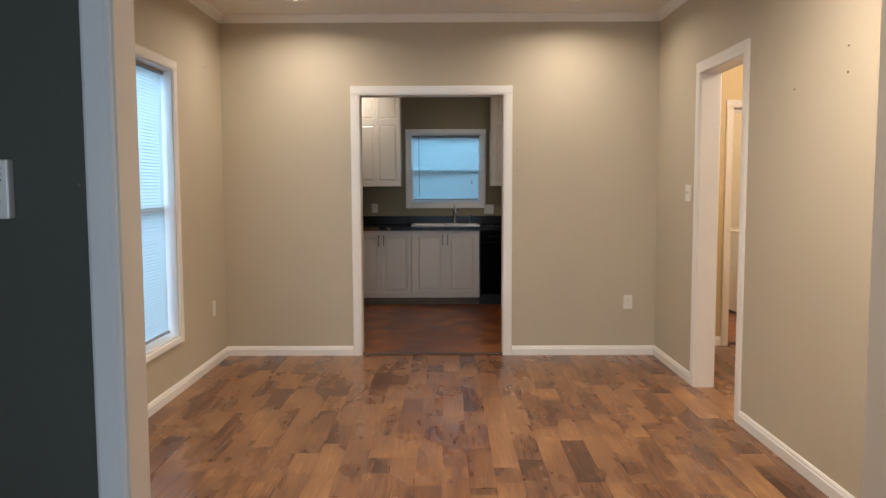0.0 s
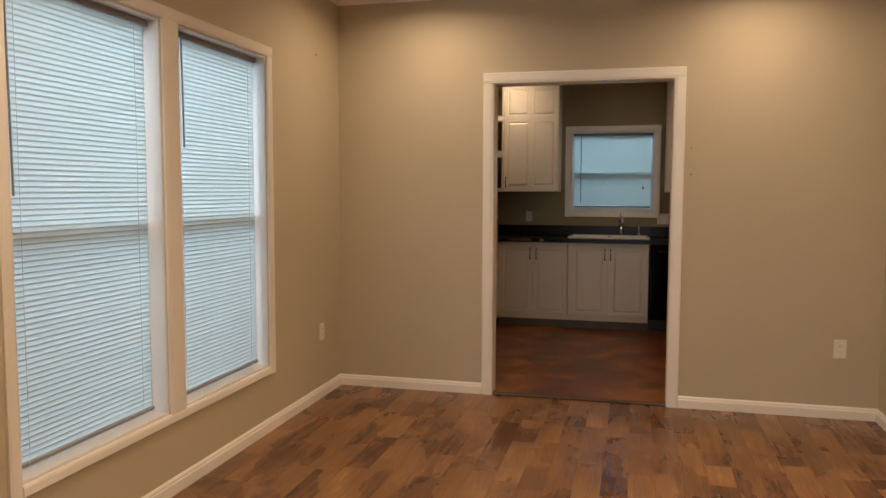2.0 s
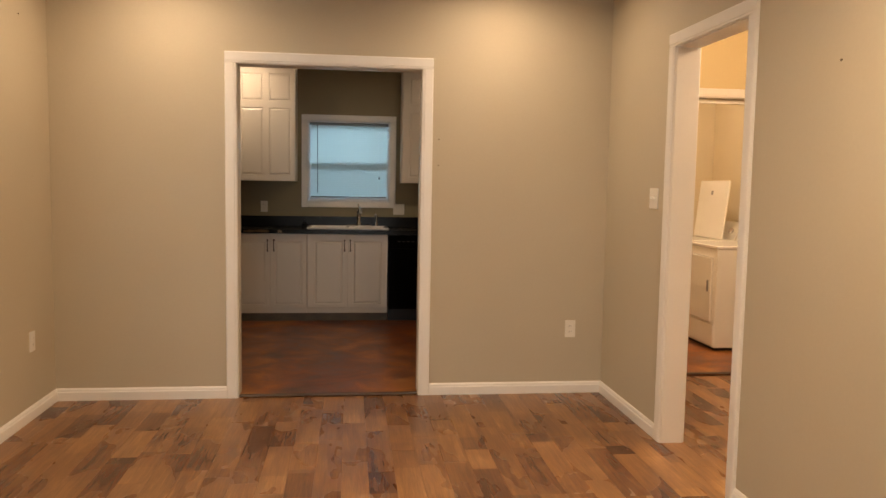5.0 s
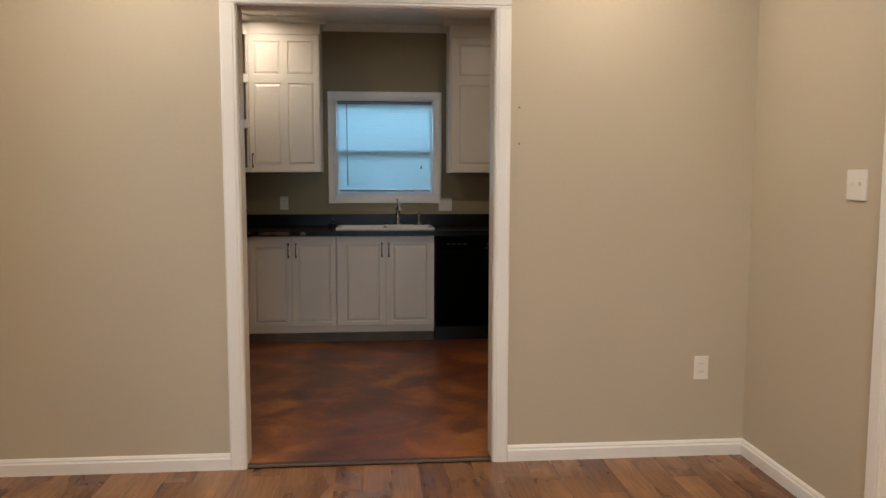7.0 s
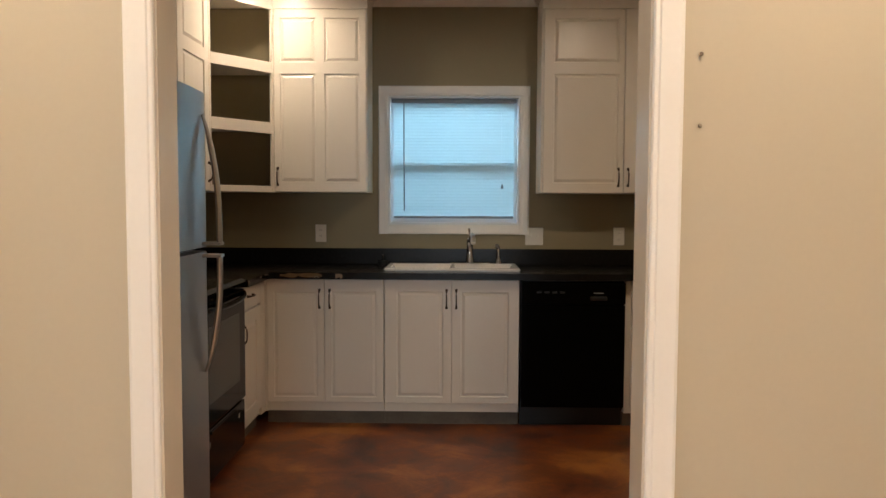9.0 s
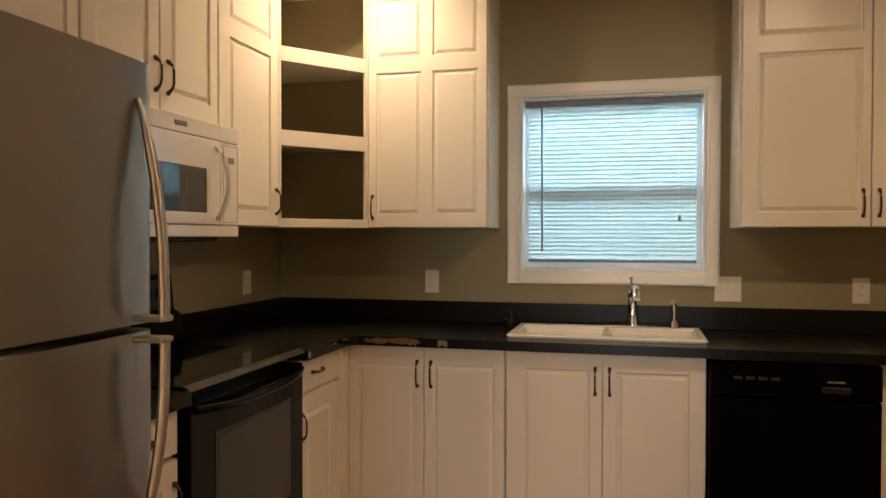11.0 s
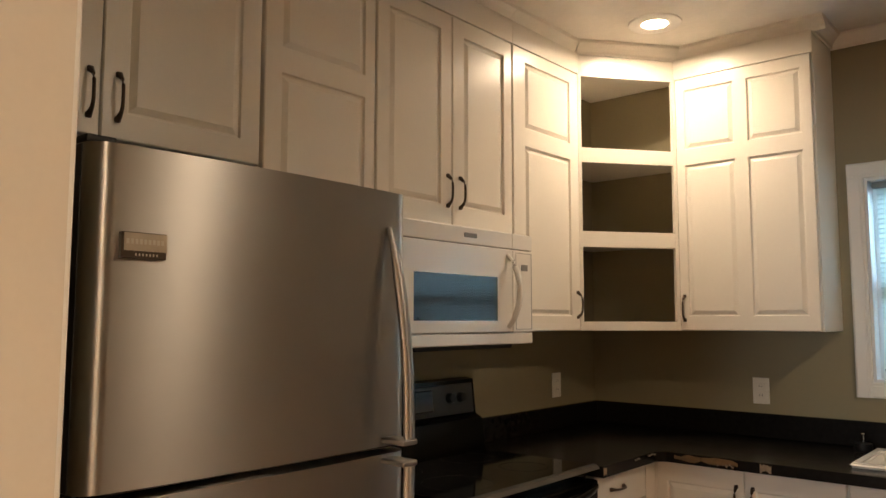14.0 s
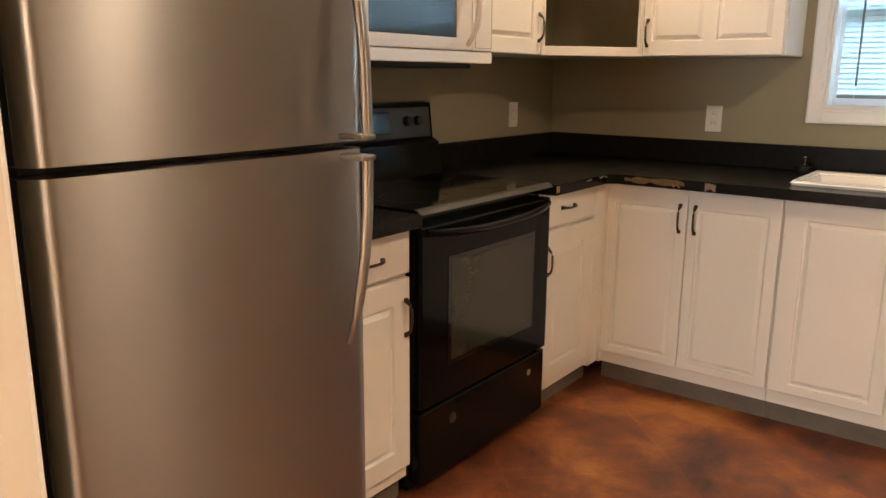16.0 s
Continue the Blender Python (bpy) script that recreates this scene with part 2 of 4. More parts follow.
def concrete():
    """Acid-stained concrete: rust and amber clouds with dark blotches, under a satin sealer, scored in diamonds."""
    m = bpy.data.materials.new("acid_stained_concrete")
    m.use_nodes = True
    n, l = m.node_tree.nodes, m.node_tree.links
    b = n["Principled BSDF"]
    co = n.new("ShaderNodeTexCoord")

    def tex(scale, detail, distort):
        t = n.new("ShaderNodeTexNoise")
        t.inputs["Scale"].default_value, t.inputs["Detail"].default_value, t.inputs["Distortion"].default_value = scale, detail, distort
        l.new(co.outputs["Object"], t.inputs["Vector"])
        return t.outputs["Fac"]

    cloud, vein, speck = tex(2.1, 5, 0.6), tex(6.0, 5, 1.1), tex(60, 4, 0)
    mix = n.new("ShaderNodeMath")
    mix.operation = "MULTIPLY_ADD"
    mix.inputs[1].default_value = 0.5
    l.new(vein, mix.inputs[0]), l.new(cloud, mix.inputs[2])
    mx = n.new("ShaderNodeMath")
    mx.operation = "MULTIPLY_ADD"
    mx.inputs[1].default_value = 0.12
    l.new(speck, mx.inputs[0]), l.new(mix.outputs[0], mx.inputs[2])
    ramp = n.new("ShaderNodeValToRGB")
    e = ramp.color_ramp.elements
    e[0].position, e[0].color = 0.60, (0.045, 0.014, 0.009, 1)
    e[1].position, e[1].color = 1.0, (0.38, 0.155, 0.04, 1)
    for p, c in ((0.70, (0.115, 0.034, 0.015, 1)), (0.81, (0.185, 0.055, 0.019, 1)), (0.90, (0.29, 0.095, 0.026, 1))):
        k = e.new(p)
        k.color = c
    l.new(mx.outputs[0], ramp.inputs[0])

    def math(op, u, v):
        q = n.new("ShaderNodeMath")
        q.operation = op
        for i, w in enumerate((u, v)):
            if isinstance(w, (int, float)):
                q.inputs[i].default_value = w
            else:
                l.new(w, q.inputs[i])
        return q.outputs[0]

    sep = n.new("ShaderNodeSeparateXYZ")
    l.new(co.outputs["Object"], sep.inputs[0])
    cuts = [math("LESS_THAN", math("FRACT", math("MULTIPLY", math(op, sep.outputs["X"], sep.outputs["Y"]), 1.18), 0.0), 0.012) for op in ("ADD", "SUBTRACT")]
    score = math("ADD", 1.0, math("MULTIPLY", math("MAXIMUM", *cuts), 0.22))
    cut = n.new("ShaderNodeVectorMath")
    cut.operation = "SCALE"
    l.new(ramp.outputs[0], cut.inputs[0]), l.new(score, cut.inputs["Scale"])
    l.new(cut.outputs[0], b.inputs["Base Color"])
    rr = n.new("ShaderNodeMapRange")
    rr.inputs["To Min"].default_value, rr.inputs["To Max"].default_value = 0.22, 0.5
    l.new(vein, rr.inputs["Value"]), l.new(rr.outputs[0], b.inputs["Roughness"])
    bp = n.new("ShaderNodeBump")
    bp.inputs["Strength"].default_value, bp.inputs["Distance"].default_value = 0.15, 0.002
    l.new(vein, bp.inputs["Height"]), l.new(bp.outputs[0], b.inputs["Normal"])
    return m


def blind_slat():
    m = bpy.data.materials.new("translucent_blind_slat")
    m.use_nodes = True
    n, l = m.node_tree.nodes, m.node_tree.links
    b, out = n["Principled BSDF"], n["Material Output"]
    b.inputs["Base Color"].default_value, b.inputs["Roughness"].default_value = (0.82, 0.83, 0.82, 1), 0.4
    tr, mx = n.new("ShaderNodeBsdfTranslucent"), n.new("ShaderNodeMixShader")
    tr.inputs[0].default_value = (0.74, 0.79, 0.79, 1)
    mx.inputs[0].default_value = 0.8
    l.new(b.outputs[0], mx.inputs[1]), l.new(tr.outputs[0], mx.inputs[2]), l.new(mx.outputs[0], out.inputs[0])
    return m


def clear_glass():
    m = bpy.data.materials.new("clear_glass")
    m.use_nodes = True
    b = m.node_tree.nodes["Principled BSDF"]
    b.inputs["Transmission Weight"].default_value, b.inputs["Roughness"].default_value, b.inputs["IOR"].default_value = 1.0, 0.0, 1.45
    return m


STEEL, BOARD, BOARD_REST, CONCRETE, SLAT, GLASS = steel(), wood(True), wood(False), concrete(), blind_slat(), clear_glass()

# ---- mesh tools ----


def box(bm, x0, x1, y0, y1, z0, z1, bev=0.0, seg=1):
    v = [bm.verts.new((x, y, z)) for x in (x0, x1) for y in (y0, y1) for z in (z0, z1)]
    fs = [bm.faces.new([v[i] for i in q]) for q in ((0, 1, 3, 2), (4, 6, 7, 5), (0, 4, 5, 1), (2, 3, 7, 6), (0, 2, 6, 4), (1, 5, 7, 3))]
    if bev:
        bmesh.ops.bevel(bm, geom=list({e for f in fs for e in f.edges}), offset=bev, segments=seg, affect="EDGES", profile=0.6)
    return bm


def boxed(*a, **k):
    return box(bmesh.new(), *a, **k)


def prism(bm, profile, place, a, b):
    """A closed 2D profile swept from a to b; place(u, v, w) gives the point."""
    p, q = ([bm.verts.new(place(u, v, w)) for u, v in profile] for w in (a, b))
    n = len(profile)
    for i in range(n):
        bm.faces.new((p[i], p[(i + 1) % n], q[(i + 1) % n], q[i]))
    bm.faces.new(p[::-1]), bm.faces.new(q)
    bmesh.ops.recalc_face_normals(bm, faces=bm.faces)
    return bm


def cells(us, vs, holes, w0, w1, place):
    """A slab cut by rectangular holes. place(u, v, w) gives the point."""
    us = sorted({*us, *(x for h in holes for x in h[:2] if us[0] < x < us[1])})
    vs = sorted({*vs, *(x for h in holes for x in h[2:] if vs[0] < x < vs[1])})
    bm, made = bmesh.new(), {}

    def vert(i, j, k):
        if (i, j, k) not in made:
            made[i, j, k] = bm.verts.new(place(us[i], vs[j], (w0, w1)[k]))
        return made[i, j, k]

    def solid(i, j):
        if not (0 <= i < len(us) - 1 and 0 <= j < len(vs) - 1):
            return False
        u, v = (us[i] + us[i + 1]) / 2, (vs[j] + vs[j + 1]) / 2
        return not any(h[0] < u < h[1] and h[2] < v < h[3] for h in holes)

    for i in range(len(us) - 1):
        for j in range(len(vs) - 1):
            if not solid(i, j):
                continue
            for k in (0, 1):
                bm.faces.new([vert(i, j, k), vert(i + 1, j, k), vert(i + 1, j + 1, k), vert(i, j + 1, k)])
            for di, dj, a, b in ((-1, 0, (i, j), (i, j + 1)), (1, 0, (i + 1, j), (i + 1, j + 1)), (0, -1, (i, j), (i + 1, j)), (0, 1, (i, j + 1), (i + 1, j + 1))):
                if not solid(i + di, j + dj):
                    bm.faces.new([vert(*a, 0), vert(*b, 0), vert(*b, 1), vert(*a, 1)])
    bmesh.ops.recalc_face_normals(bm, faces=bm.faces)
    return bm


def tube(bm, points, radii, n=8, flat=1.0):
    """A round bar along points. flat squeezes it along its second axis."""
    pts = [Vector(p) for p in points]
    rings = []
    for i, p in enumerate(pts):
        d = (pts[min(i + 1, len(pts) - 1)] - pts[max(i - 1, 0)]).normalized()
        a = d.cross(Vector((0, 0, 1)) if abs(d.z) < 0.9 else Vector((0, 1, 0))).normalized()
        c = d.cross(a)
        r = radii[i] if isinstance(radii, (list, tuple)) else radii
        rings.append([bm.verts.new(p + r * (math.cos(t) * a + flat * math.sin(t) * c)) for t in (2 * math.pi * k / n for k in range(n))])
    for p, q in zip(rings, rings[1:]):
        for k in range(n):
            bm.faces.new((p[k], p[(k + 1) % n], q[(k + 1) % n], q[k]))
    bm.faces.new(rings[0][::-1]), bm.faces.new(rings[-1])
    bmesh.ops.recalc_face_normals(bm, faces=bm.faces)
    return bm


def lathe(bm, profile, centre, n=32):
    """A profile of (radius, z) turned round an upright axis."""
    x, y, z = centre
    rings = [[bm.verts.new((x + r * math.cos(2 * math.pi * k / n), y + r * math.sin(2 * math.pi * k / n), z + h)) for k in range(n)] for r, h in profile]
    for p, q in zip(rings, rings[1:]):
        for k in range(n):
            bm.faces.new((p[k], p[(k + 1) % n], q[(k + 1) % n], q[k]))
    bm.faces.new(rings[0]), bm.faces.new(rings[-1][::-1])
    bmesh.ops.recalc_face_normals(bm, faces=bm.faces)
    return bm


def panel_door(bm, x0, x1, z0, z1, panels, thick=0.02):
    """A cabinet door with raised panels; its front lies at y = 0 and faces -y. panels: (x0, x1, z0, z1)."""
    ch = 0.003
    us = sorted({x0 + ch, x1 - ch, *(u for p in panels for u in p[:2])})
    vs = sorted({z0 + ch, z1 - ch, *(v for p in panels for v in p[2:])})
    grid = [[bm.verts.new((u, 0, v)) for v in vs] for u in us]
    for i in range(len(us) - 1):
        for j in range(len(vs) - 1):
            ring = [grid[i][j], grid[i + 1][j], grid[i + 1][j + 1], grid[i][j + 1]]
            u, v = (us[i] + us[i + 1]) / 2, (vs[j] + vs[j + 1]) / 2
            if any(p[0] < u < p[1] and p[2] < v < p[3] for p in panels):
                a, b, c, d = us[i], us[i + 1], vs[j], vs[j + 1]
                for inset, y in ((0.003, 0.0085), (0.008, 0.0095), (0.024, 0.001)):
                    nxt = [bm.verts.new(q) for q in ((a + inset, y, c + inset), (b - inset, y, c + inset), (b - inset, y, d - inset), (a + inset, y, d - inset))]
                    for k in range(4):
                        bm.faces.new((ring[k], ring[(k + 1) % 4], nxt[(k + 1) % 4], nxt[k]))
                    ring = nxt
            bm.faces.new(ring)
    rim = [grid[i][0] for i in range(len(us))] + [grid[-1][j] for j in range(1, len(vs))]
    rim += [grid[i][-1] for i in range(len(us) - 2, -1, -1)] + [grid[0][j] for j in range(len(vs) - 2, 0, -1)]
    prev = rim
    for y, grow in ((ch, ch), (thick, ch)):
        ring = []
        for w in rim:
            u = x0 if abs(w.co.x - us[0]) < 1e-6 else x1 if abs(w.co.x - us[-1]) < 1e-6 else w.co.x
            v = z0 if abs(w.co.z - vs[0]) < 1e-6 else z1 if abs(w.co.z - vs[-1]) < 1e-6 else w.co.z
            ring.append(bm.verts.new((u, y, v)))
        for k in range(len(rim)):
            bm.faces.new((prev[k], ring[k], ring[(k + 1) % len(rim)], prev[(k + 1) % len(rim)]))
        prev = ring
    bm.faces.new(prev)
    bmesh.ops.recalc_face_normals(bm, faces=bm.faces)
    return bm


def pull(bm, x, z, length=0.105, upright=True):
    """An arched cabinet pull that stands out from y = 0."""
    pts, rad = [], []
    for k in range(9):
        s = k / 8 * 2 - 1
        out = -0.004 - 0.022 * (1 - s**4)
        pts.append((x, out, z + s * length / 2) if upright else (x + s * length / 2, out, z))
        rad.append(0.0042 + 0.0035 * s**6)
    tube(bm, pts, rad, 7)
    for s in (-1, 1):
        p = (x, z + s * length / 2) if upright else (x + s * length / 2, z)
        box(bm, p[0] - 0.007, p[0] + 0.007, -0.008, 0.001, p[1] - 0.007, p[1] + 0.007, 0.002)
    return bm


def part(name, bm, mat, parent, label="", smooth=False):
    """Links a bmesh as one mesh object under a thing or a part, in the thing's own space."""
    me = bpy.data.meshes.new(name)
    bm.to_mesh(me)
    bm.free()
    me.materials.append(mat)
    if smooth:
        for p in me.polygons:
            p.use_smooth = True
        me.set_sharp_from_angle(angle=radians(40))
    ob = new(name, me)
    ob.parent = parent
    return tagged(ob, label)


def thing(name, m, label, category, group="", kind=""):
    ob = new(name)
    ob.empty_display_size = 0.1
    ob.matrix_world = ROOM @ m
    return tagged(ob, label, category, group, kind)


def setting(name, bm, mat, label, category="", parent=None, smooth=False):
    ob = part(name, bm, mat, parent, "", smooth)
    return tagged(ob, label, category, "", "structure")


ORIGIN = Matrix.Identity(4)
ROOM = ORIGIN  # where the room being furnished starts
facing_east = lambda x, y: pose(x, y, 0, 0, 0, 90)
AT_X = lambda u, v, w: (w, u, v)
AT_Y = lambda u, v, w: (u, w, v)
AT_Z = lambda u, v, w: (u, v, w)

# ---- large structure ----
DC, KC = 2.745, 2.655
TOP = 2.95
WIN_A, WIN_B, WIN_Z = (3.82, 4.70), (4.82, 5.69), (0.37, 2.155)
KW = (1.375, 2.243, 1.178, 2.025)
DOOR = (1.115, 2.28, -0.2, 2.115)
SIDE = (5.02, 5.768, -0.2, 2.13)
FRONT = (1.015, 2.93, -0.2, 2.12)
LAUN = (4.265, 5.02, -0.2, 2.045)

setting("ground", boxed(-400, 400, -400, 400, -0.6, -0.45), EARTH, "grassy ground around the house", "ground")
setting("wall_dining_west", cells((2.50, 6.86), (-0.2, TOP), [(*WIN_A, *WIN_Z), (*WIN_B, *WIN_Z)], -0.12, 0.0, AT_X), WALL, "beige painted wall with two tall windows", "wall")
setting("wall_dining_north", cells((-0.12, 3.59), (-0.2, TOP), [DOOR], 6.8, 6.86, AT_Y), WALL, "beige painted wall with a cased kitchen doorway", "wall")
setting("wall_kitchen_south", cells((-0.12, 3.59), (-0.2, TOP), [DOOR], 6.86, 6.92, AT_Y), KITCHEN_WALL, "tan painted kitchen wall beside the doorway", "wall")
setting("wall_dining_east", cells((2.50, 6.80), (-0.2, TOP), [SIDE], 3.53, 3.59, AT_X), WALL, "beige painted wall with a cased hall opening", "wall")
setting("wall_hall_west", cells((2.50, 7.17), (-0.2, TOP), [SIDE], 3.59, 3.65, AT_X), HALL_WALL, "ochre painted hall wall", "wall")
setting("wall_dining_south", cells((-0.12, 3.53), (-0.2, TOP), [FRONT], 2.50, 2.56, AT_Y), WALL, "beige painted wall with a wide opening", "wall")
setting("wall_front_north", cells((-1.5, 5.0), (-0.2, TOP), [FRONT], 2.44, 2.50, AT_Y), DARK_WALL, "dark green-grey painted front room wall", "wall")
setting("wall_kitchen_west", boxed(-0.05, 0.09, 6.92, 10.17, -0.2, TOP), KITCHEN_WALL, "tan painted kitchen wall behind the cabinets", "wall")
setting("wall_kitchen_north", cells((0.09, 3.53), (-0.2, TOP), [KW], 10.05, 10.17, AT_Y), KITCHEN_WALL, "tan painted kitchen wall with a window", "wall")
# east side takes the paler dining beige to brighten what the refrigerator reflects
setting("wall_kitchen_east", boxed(3.53, 3.65, 7.17, 10.17, -0.2, TOP), WALL, "kitchen wall kept light beige to brighten the refrigerator reflection", "wall")
setting("wall_kitchen_corner", boxed(3.53, 3.59, 6.92, 7.17, -0.2, TOP), WALL, "kitchen wall kept light beige to brighten the refrigerator reflection", "wall")
setting("wall_hall_north", cells((3.65, 5.6), (-0.2, TOP), [LAUN], 7.17, 7.27, AT_Y), HALL_WALL, "ochre painted hall wall with the laundry doorway", "wall")
setting("wall_hall_east", boxed(5.6, 5.72, 3.3, 7.27, -0.2, TOP), HALL_WALL, "ochre painted hall wall", "wall")
setting("wall_hall_south", boxed(3.65, 5.6, 3.3, 3.42, -0.2, TOP), HALL_WALL, "ochre painted hall wall", "wall")
setting("wall_laundry_east", boxed(5.64, 5.76, 7.27, 9.7, -0.2, TOP), LAUNDRY_WALL, "cream painted laundry wall", "wall")
setting("wall_laundry_north", boxed(3.65, 5.64, 9.58, 9.7, -0.2, TOP), LAUNDRY_WALL, "cream painted laundry wall", "wall")
setting("wall_laundry_west", boxed(3.65, 3.70, 7.27, 9.58, -0.2, TOP), LAUNDRY_WALL, "cream painted laundry wall", "wall")
setting("wall_laundry_south", cells((3.70, 5.64), (-0.2, TOP), [LAUN], 7.27, 7.30, AT_Y), LAUNDRY_WALL, "cream painted laundry wall beside the door", "wall")
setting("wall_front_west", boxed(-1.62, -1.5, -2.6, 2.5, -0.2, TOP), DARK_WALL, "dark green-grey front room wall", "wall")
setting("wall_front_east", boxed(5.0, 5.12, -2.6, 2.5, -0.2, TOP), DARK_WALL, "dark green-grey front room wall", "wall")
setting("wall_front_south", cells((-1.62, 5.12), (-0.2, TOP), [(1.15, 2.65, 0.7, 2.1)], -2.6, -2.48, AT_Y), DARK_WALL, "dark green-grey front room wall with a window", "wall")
setting("ceiling_dining", boxed(-0.12, 3.59, 2.44, 6.86, DC, TOP + 0.05), CEILING, "smooth off-white dining room ceiling", "ceiling")
setting("ceiling_kitchen", boxed(-0.05, 3.59, 6.86, 10.17, KC, TOP + 0.04), KNOCKDOWN, "off-white kitchen ceiling with knockdown texture", "ceiling")
setting("ceiling_hall", boxed(3.59, 5.76, 3.3, 9.7, 2.70, TOP + 0.06), CEILING, "off-white hall ceiling", "ceiling")
setting("ceiling_front", boxed(-1.62, 5.12, -2.6, 2.44, 2.74, TOP + 0.03), CEILING, "off-white front room ceiling", "ceiling")
setting("floor_kitchen", boxed(-0.05, 3.65, 6.83, 10.17, -0.2, 0.0), CONCRETE, "rust-brown acid-stained concrete kitchen floor", "floor")
setting("floor_laundry", boxed(3.65, 5.76, 7.22, 9.7, -0.2, 0.0), CONCRETE, "dark stained concrete laundry floor", "floor")
FLOOR = setting("floor", boxed(-1.62, 5.76, -2.6, 6.83, -0.2, -0.022), STRIP, "brown hand-scraped laminate plank floor", "floor")
FLOOR_HALL = setting("floor_hall", boxed(3.65, 5.6, 6.83, 7.22, -0.2, -0.022), STRIP, "brown laminate plank hall floor", "floor")

SUB = -0.012  # the laminate lies a little below the kitchen concrete
BASE = [(0, 0), (0.014, 0), (0.014, 0.052), (0.010, 0.060), (0.010, 0.067), (0.004, 0.078), (0, 0.078)]
CROWN = [(0, 0), (0.006, 0), (0.010, 0.010), (0.022, 0.020), (0.038, 0.036), (0.046, 0.046), (0.050, 0.048), (0.050, 0.058), (0, 0.058)]


def run(name, profile, z, side, at, a, b, mat=TRIM, label="", category="moulding"):
    """A moulding along a wall. side: the way that it stands out."""
    place = {
        "+x": lambda u, v, w: (at + u, w, z + v),
        "-x": lambda u, v, w: (at - u, w, z + v),
        "+y": lambda u, v, w: (w, at + u, z + v),
        "-y": lambda u, v, w: (w, at - u, z + v),
    }[side]
    return setting(name, prism(bmesh.new(), profile, place, a, b), mat, label, category)


base_label, crown_label = "white painted baseboard along the wall", "white painted crown moulding under the ceiling"
for side, at, a, b in (("+x", 0.0, 2.56, 6.8), ("-y", 6.8, 0.0, 1.045), ("-y", 6.8, 2.352, 3.53), ("-x", 3.53, 5.848, 6.8), ("-x", 3.53, 2.56, 4.95),
                       ("-y", 7.17, 3.65, 4.205), ("-y", 7.17, 5.095, 5.6), ("+x", 3.65, 5.848, 7.17)):
    run("baseboard", BASE, SUB, side, at, a, b, label=base_label, category="baseboard")
for side, at, a, b in (("+x", 0.0, 2.56, 6.8), ("-y", 6.8, 0.0, 3.53), ("-x", 3.53, 2.56, 6.8), ("+y", 2.56, 0.0, 3.53)):
    run("crown_moulding", CROWN, DC - 0.058, side, at, a, b, label=crown_label)
for side, at, a, b in (("-y", 10.05, 1.27, 2.35), ("+y", 6.92, 0.45, 3.53), ("-x", 3.53, 6.92, 9.74)):
    run("crown_moulding", CROWN, KC - 0.058, side, at, a, b, label=crown_label)


def casing(name, place, u0, u1, z0, z1, wide, label, sill=False, mat=TRIM):
    """A moulded casing round an opening u0..u1, z0..z1. place(u, v, out) gives the point."""
    prof = [(0, 0), (0.010, 0), (0.013, 0.004), (0.013, 0.012), (0.016, 0.016), (0.018, wide - 0.008), (0.014, wide), (0, wide)]
    holder = thing(name, ORIGIN, label, "casing", kind="structure")
    for end, s in ((u0, -1), (u1, 1)):
        part("side_casing", prism(bmesh.new(), prof, lambda o, c, w, e=end, k=s: place(e + k * c, w, o), z0 - (wide if sill else 0), z1), mat, holder)
    part("head_casing", prism(bmesh.new(), prof, lambda o, c, w: place(w, z1 + c, o), u0 - wide, u1 + wide), mat, holder)
    if sill:
        part("apron", prism(bmesh.new(), prof, lambda o, c, w: place(w, z0 - c, o), u0, u1), mat, holder)
    return holder


casing("casing_kitchen_door", lambda u, v, o: (u, 6.8 - o, v), 1.115, 2.28, SUB, 2.115, 0.07, "white moulded casing around the kitchen doorway")
casing("casing_kitchen_door_inside", lambda u, v, o: (u, 6.92 + o, v), 1.115, 2.28, 0, 2.115, 0.07, "white moulded casing around the kitchen doorway")
casing("casing_hall_opening", lambda u, v, o: (3.53 - o, u, v), 5.02, 5.768, SUB, 2.13, 0.07, "white moulded casing around the hall opening")
casing("casing_hall_opening_outside", lambda u, v, o: (3.65 + o, u, v), 5.02, 5.768, SUB, 2.13, 0.07, "white moulded casing around the hall opening")
casing("casing_laundry_door", lambda u, v, o: (u, 7.17 - o, v), 4.265, 5.02, SUB, 2.045, 0.06, "cream moulded casing around the laundry doorway", mat=JAMB)
casing("casing_front_opening", lambda u, v, o: (u, 2.44 - o, v), 1.015, 2.93, SUB, 2.12, 0.07, "white moulded casing around the front room opening")


def jambs(name, place, u0, u1, z1, w0, w1, label, mat=JAMB):
    holder = thing(name, ORIGIN, label, "door frame", kind="structure")
    t = 0.006
    for a, b in ((u0 - t, u0 + t), (u1 - t, u1 + t)):
        part("side_jamb", cells((a, b), (SUB, z1), [], w0 - 0.002, w1 + 0.002, place), mat, holder)
    part("head_jamb", cells((u0 - t, u1 + t), (z1 - t, z1 + t), [], w0 - 0.002, w1 + 0.002, place), mat, holder)
    return holder


jambs("door_frame_kitchen", AT_Y, 1.115, 2.28, 2.115, 6.8, 6.92, "cream painted door jamb lining")
jambs("door_frame_hall", AT_X, 5.02, 5.768, 2.13, 3.53, 3.65, "cream painted opening lining", TRIM)
jambs("door_frame_front", AT_Y, 1.015, 2.93, 2.12, 2.44, 2.56, "cream painted opening lining")
LF = jambs("door_frame_laundry", AT_Y, 4.265, 5.02, 2.045, 7.17, 7.30, "cream painted laundry door frame with a stop")
part("door_stop", boxed(5.005, 5.014, 7.215, 7.235, 0, 2.03, 0.001), JAMB, LF)
part("head_stop", boxed(4.271, 5.005, 7.215, 7.235, 2.005, 2.039, 0.001), JAMB, LF)
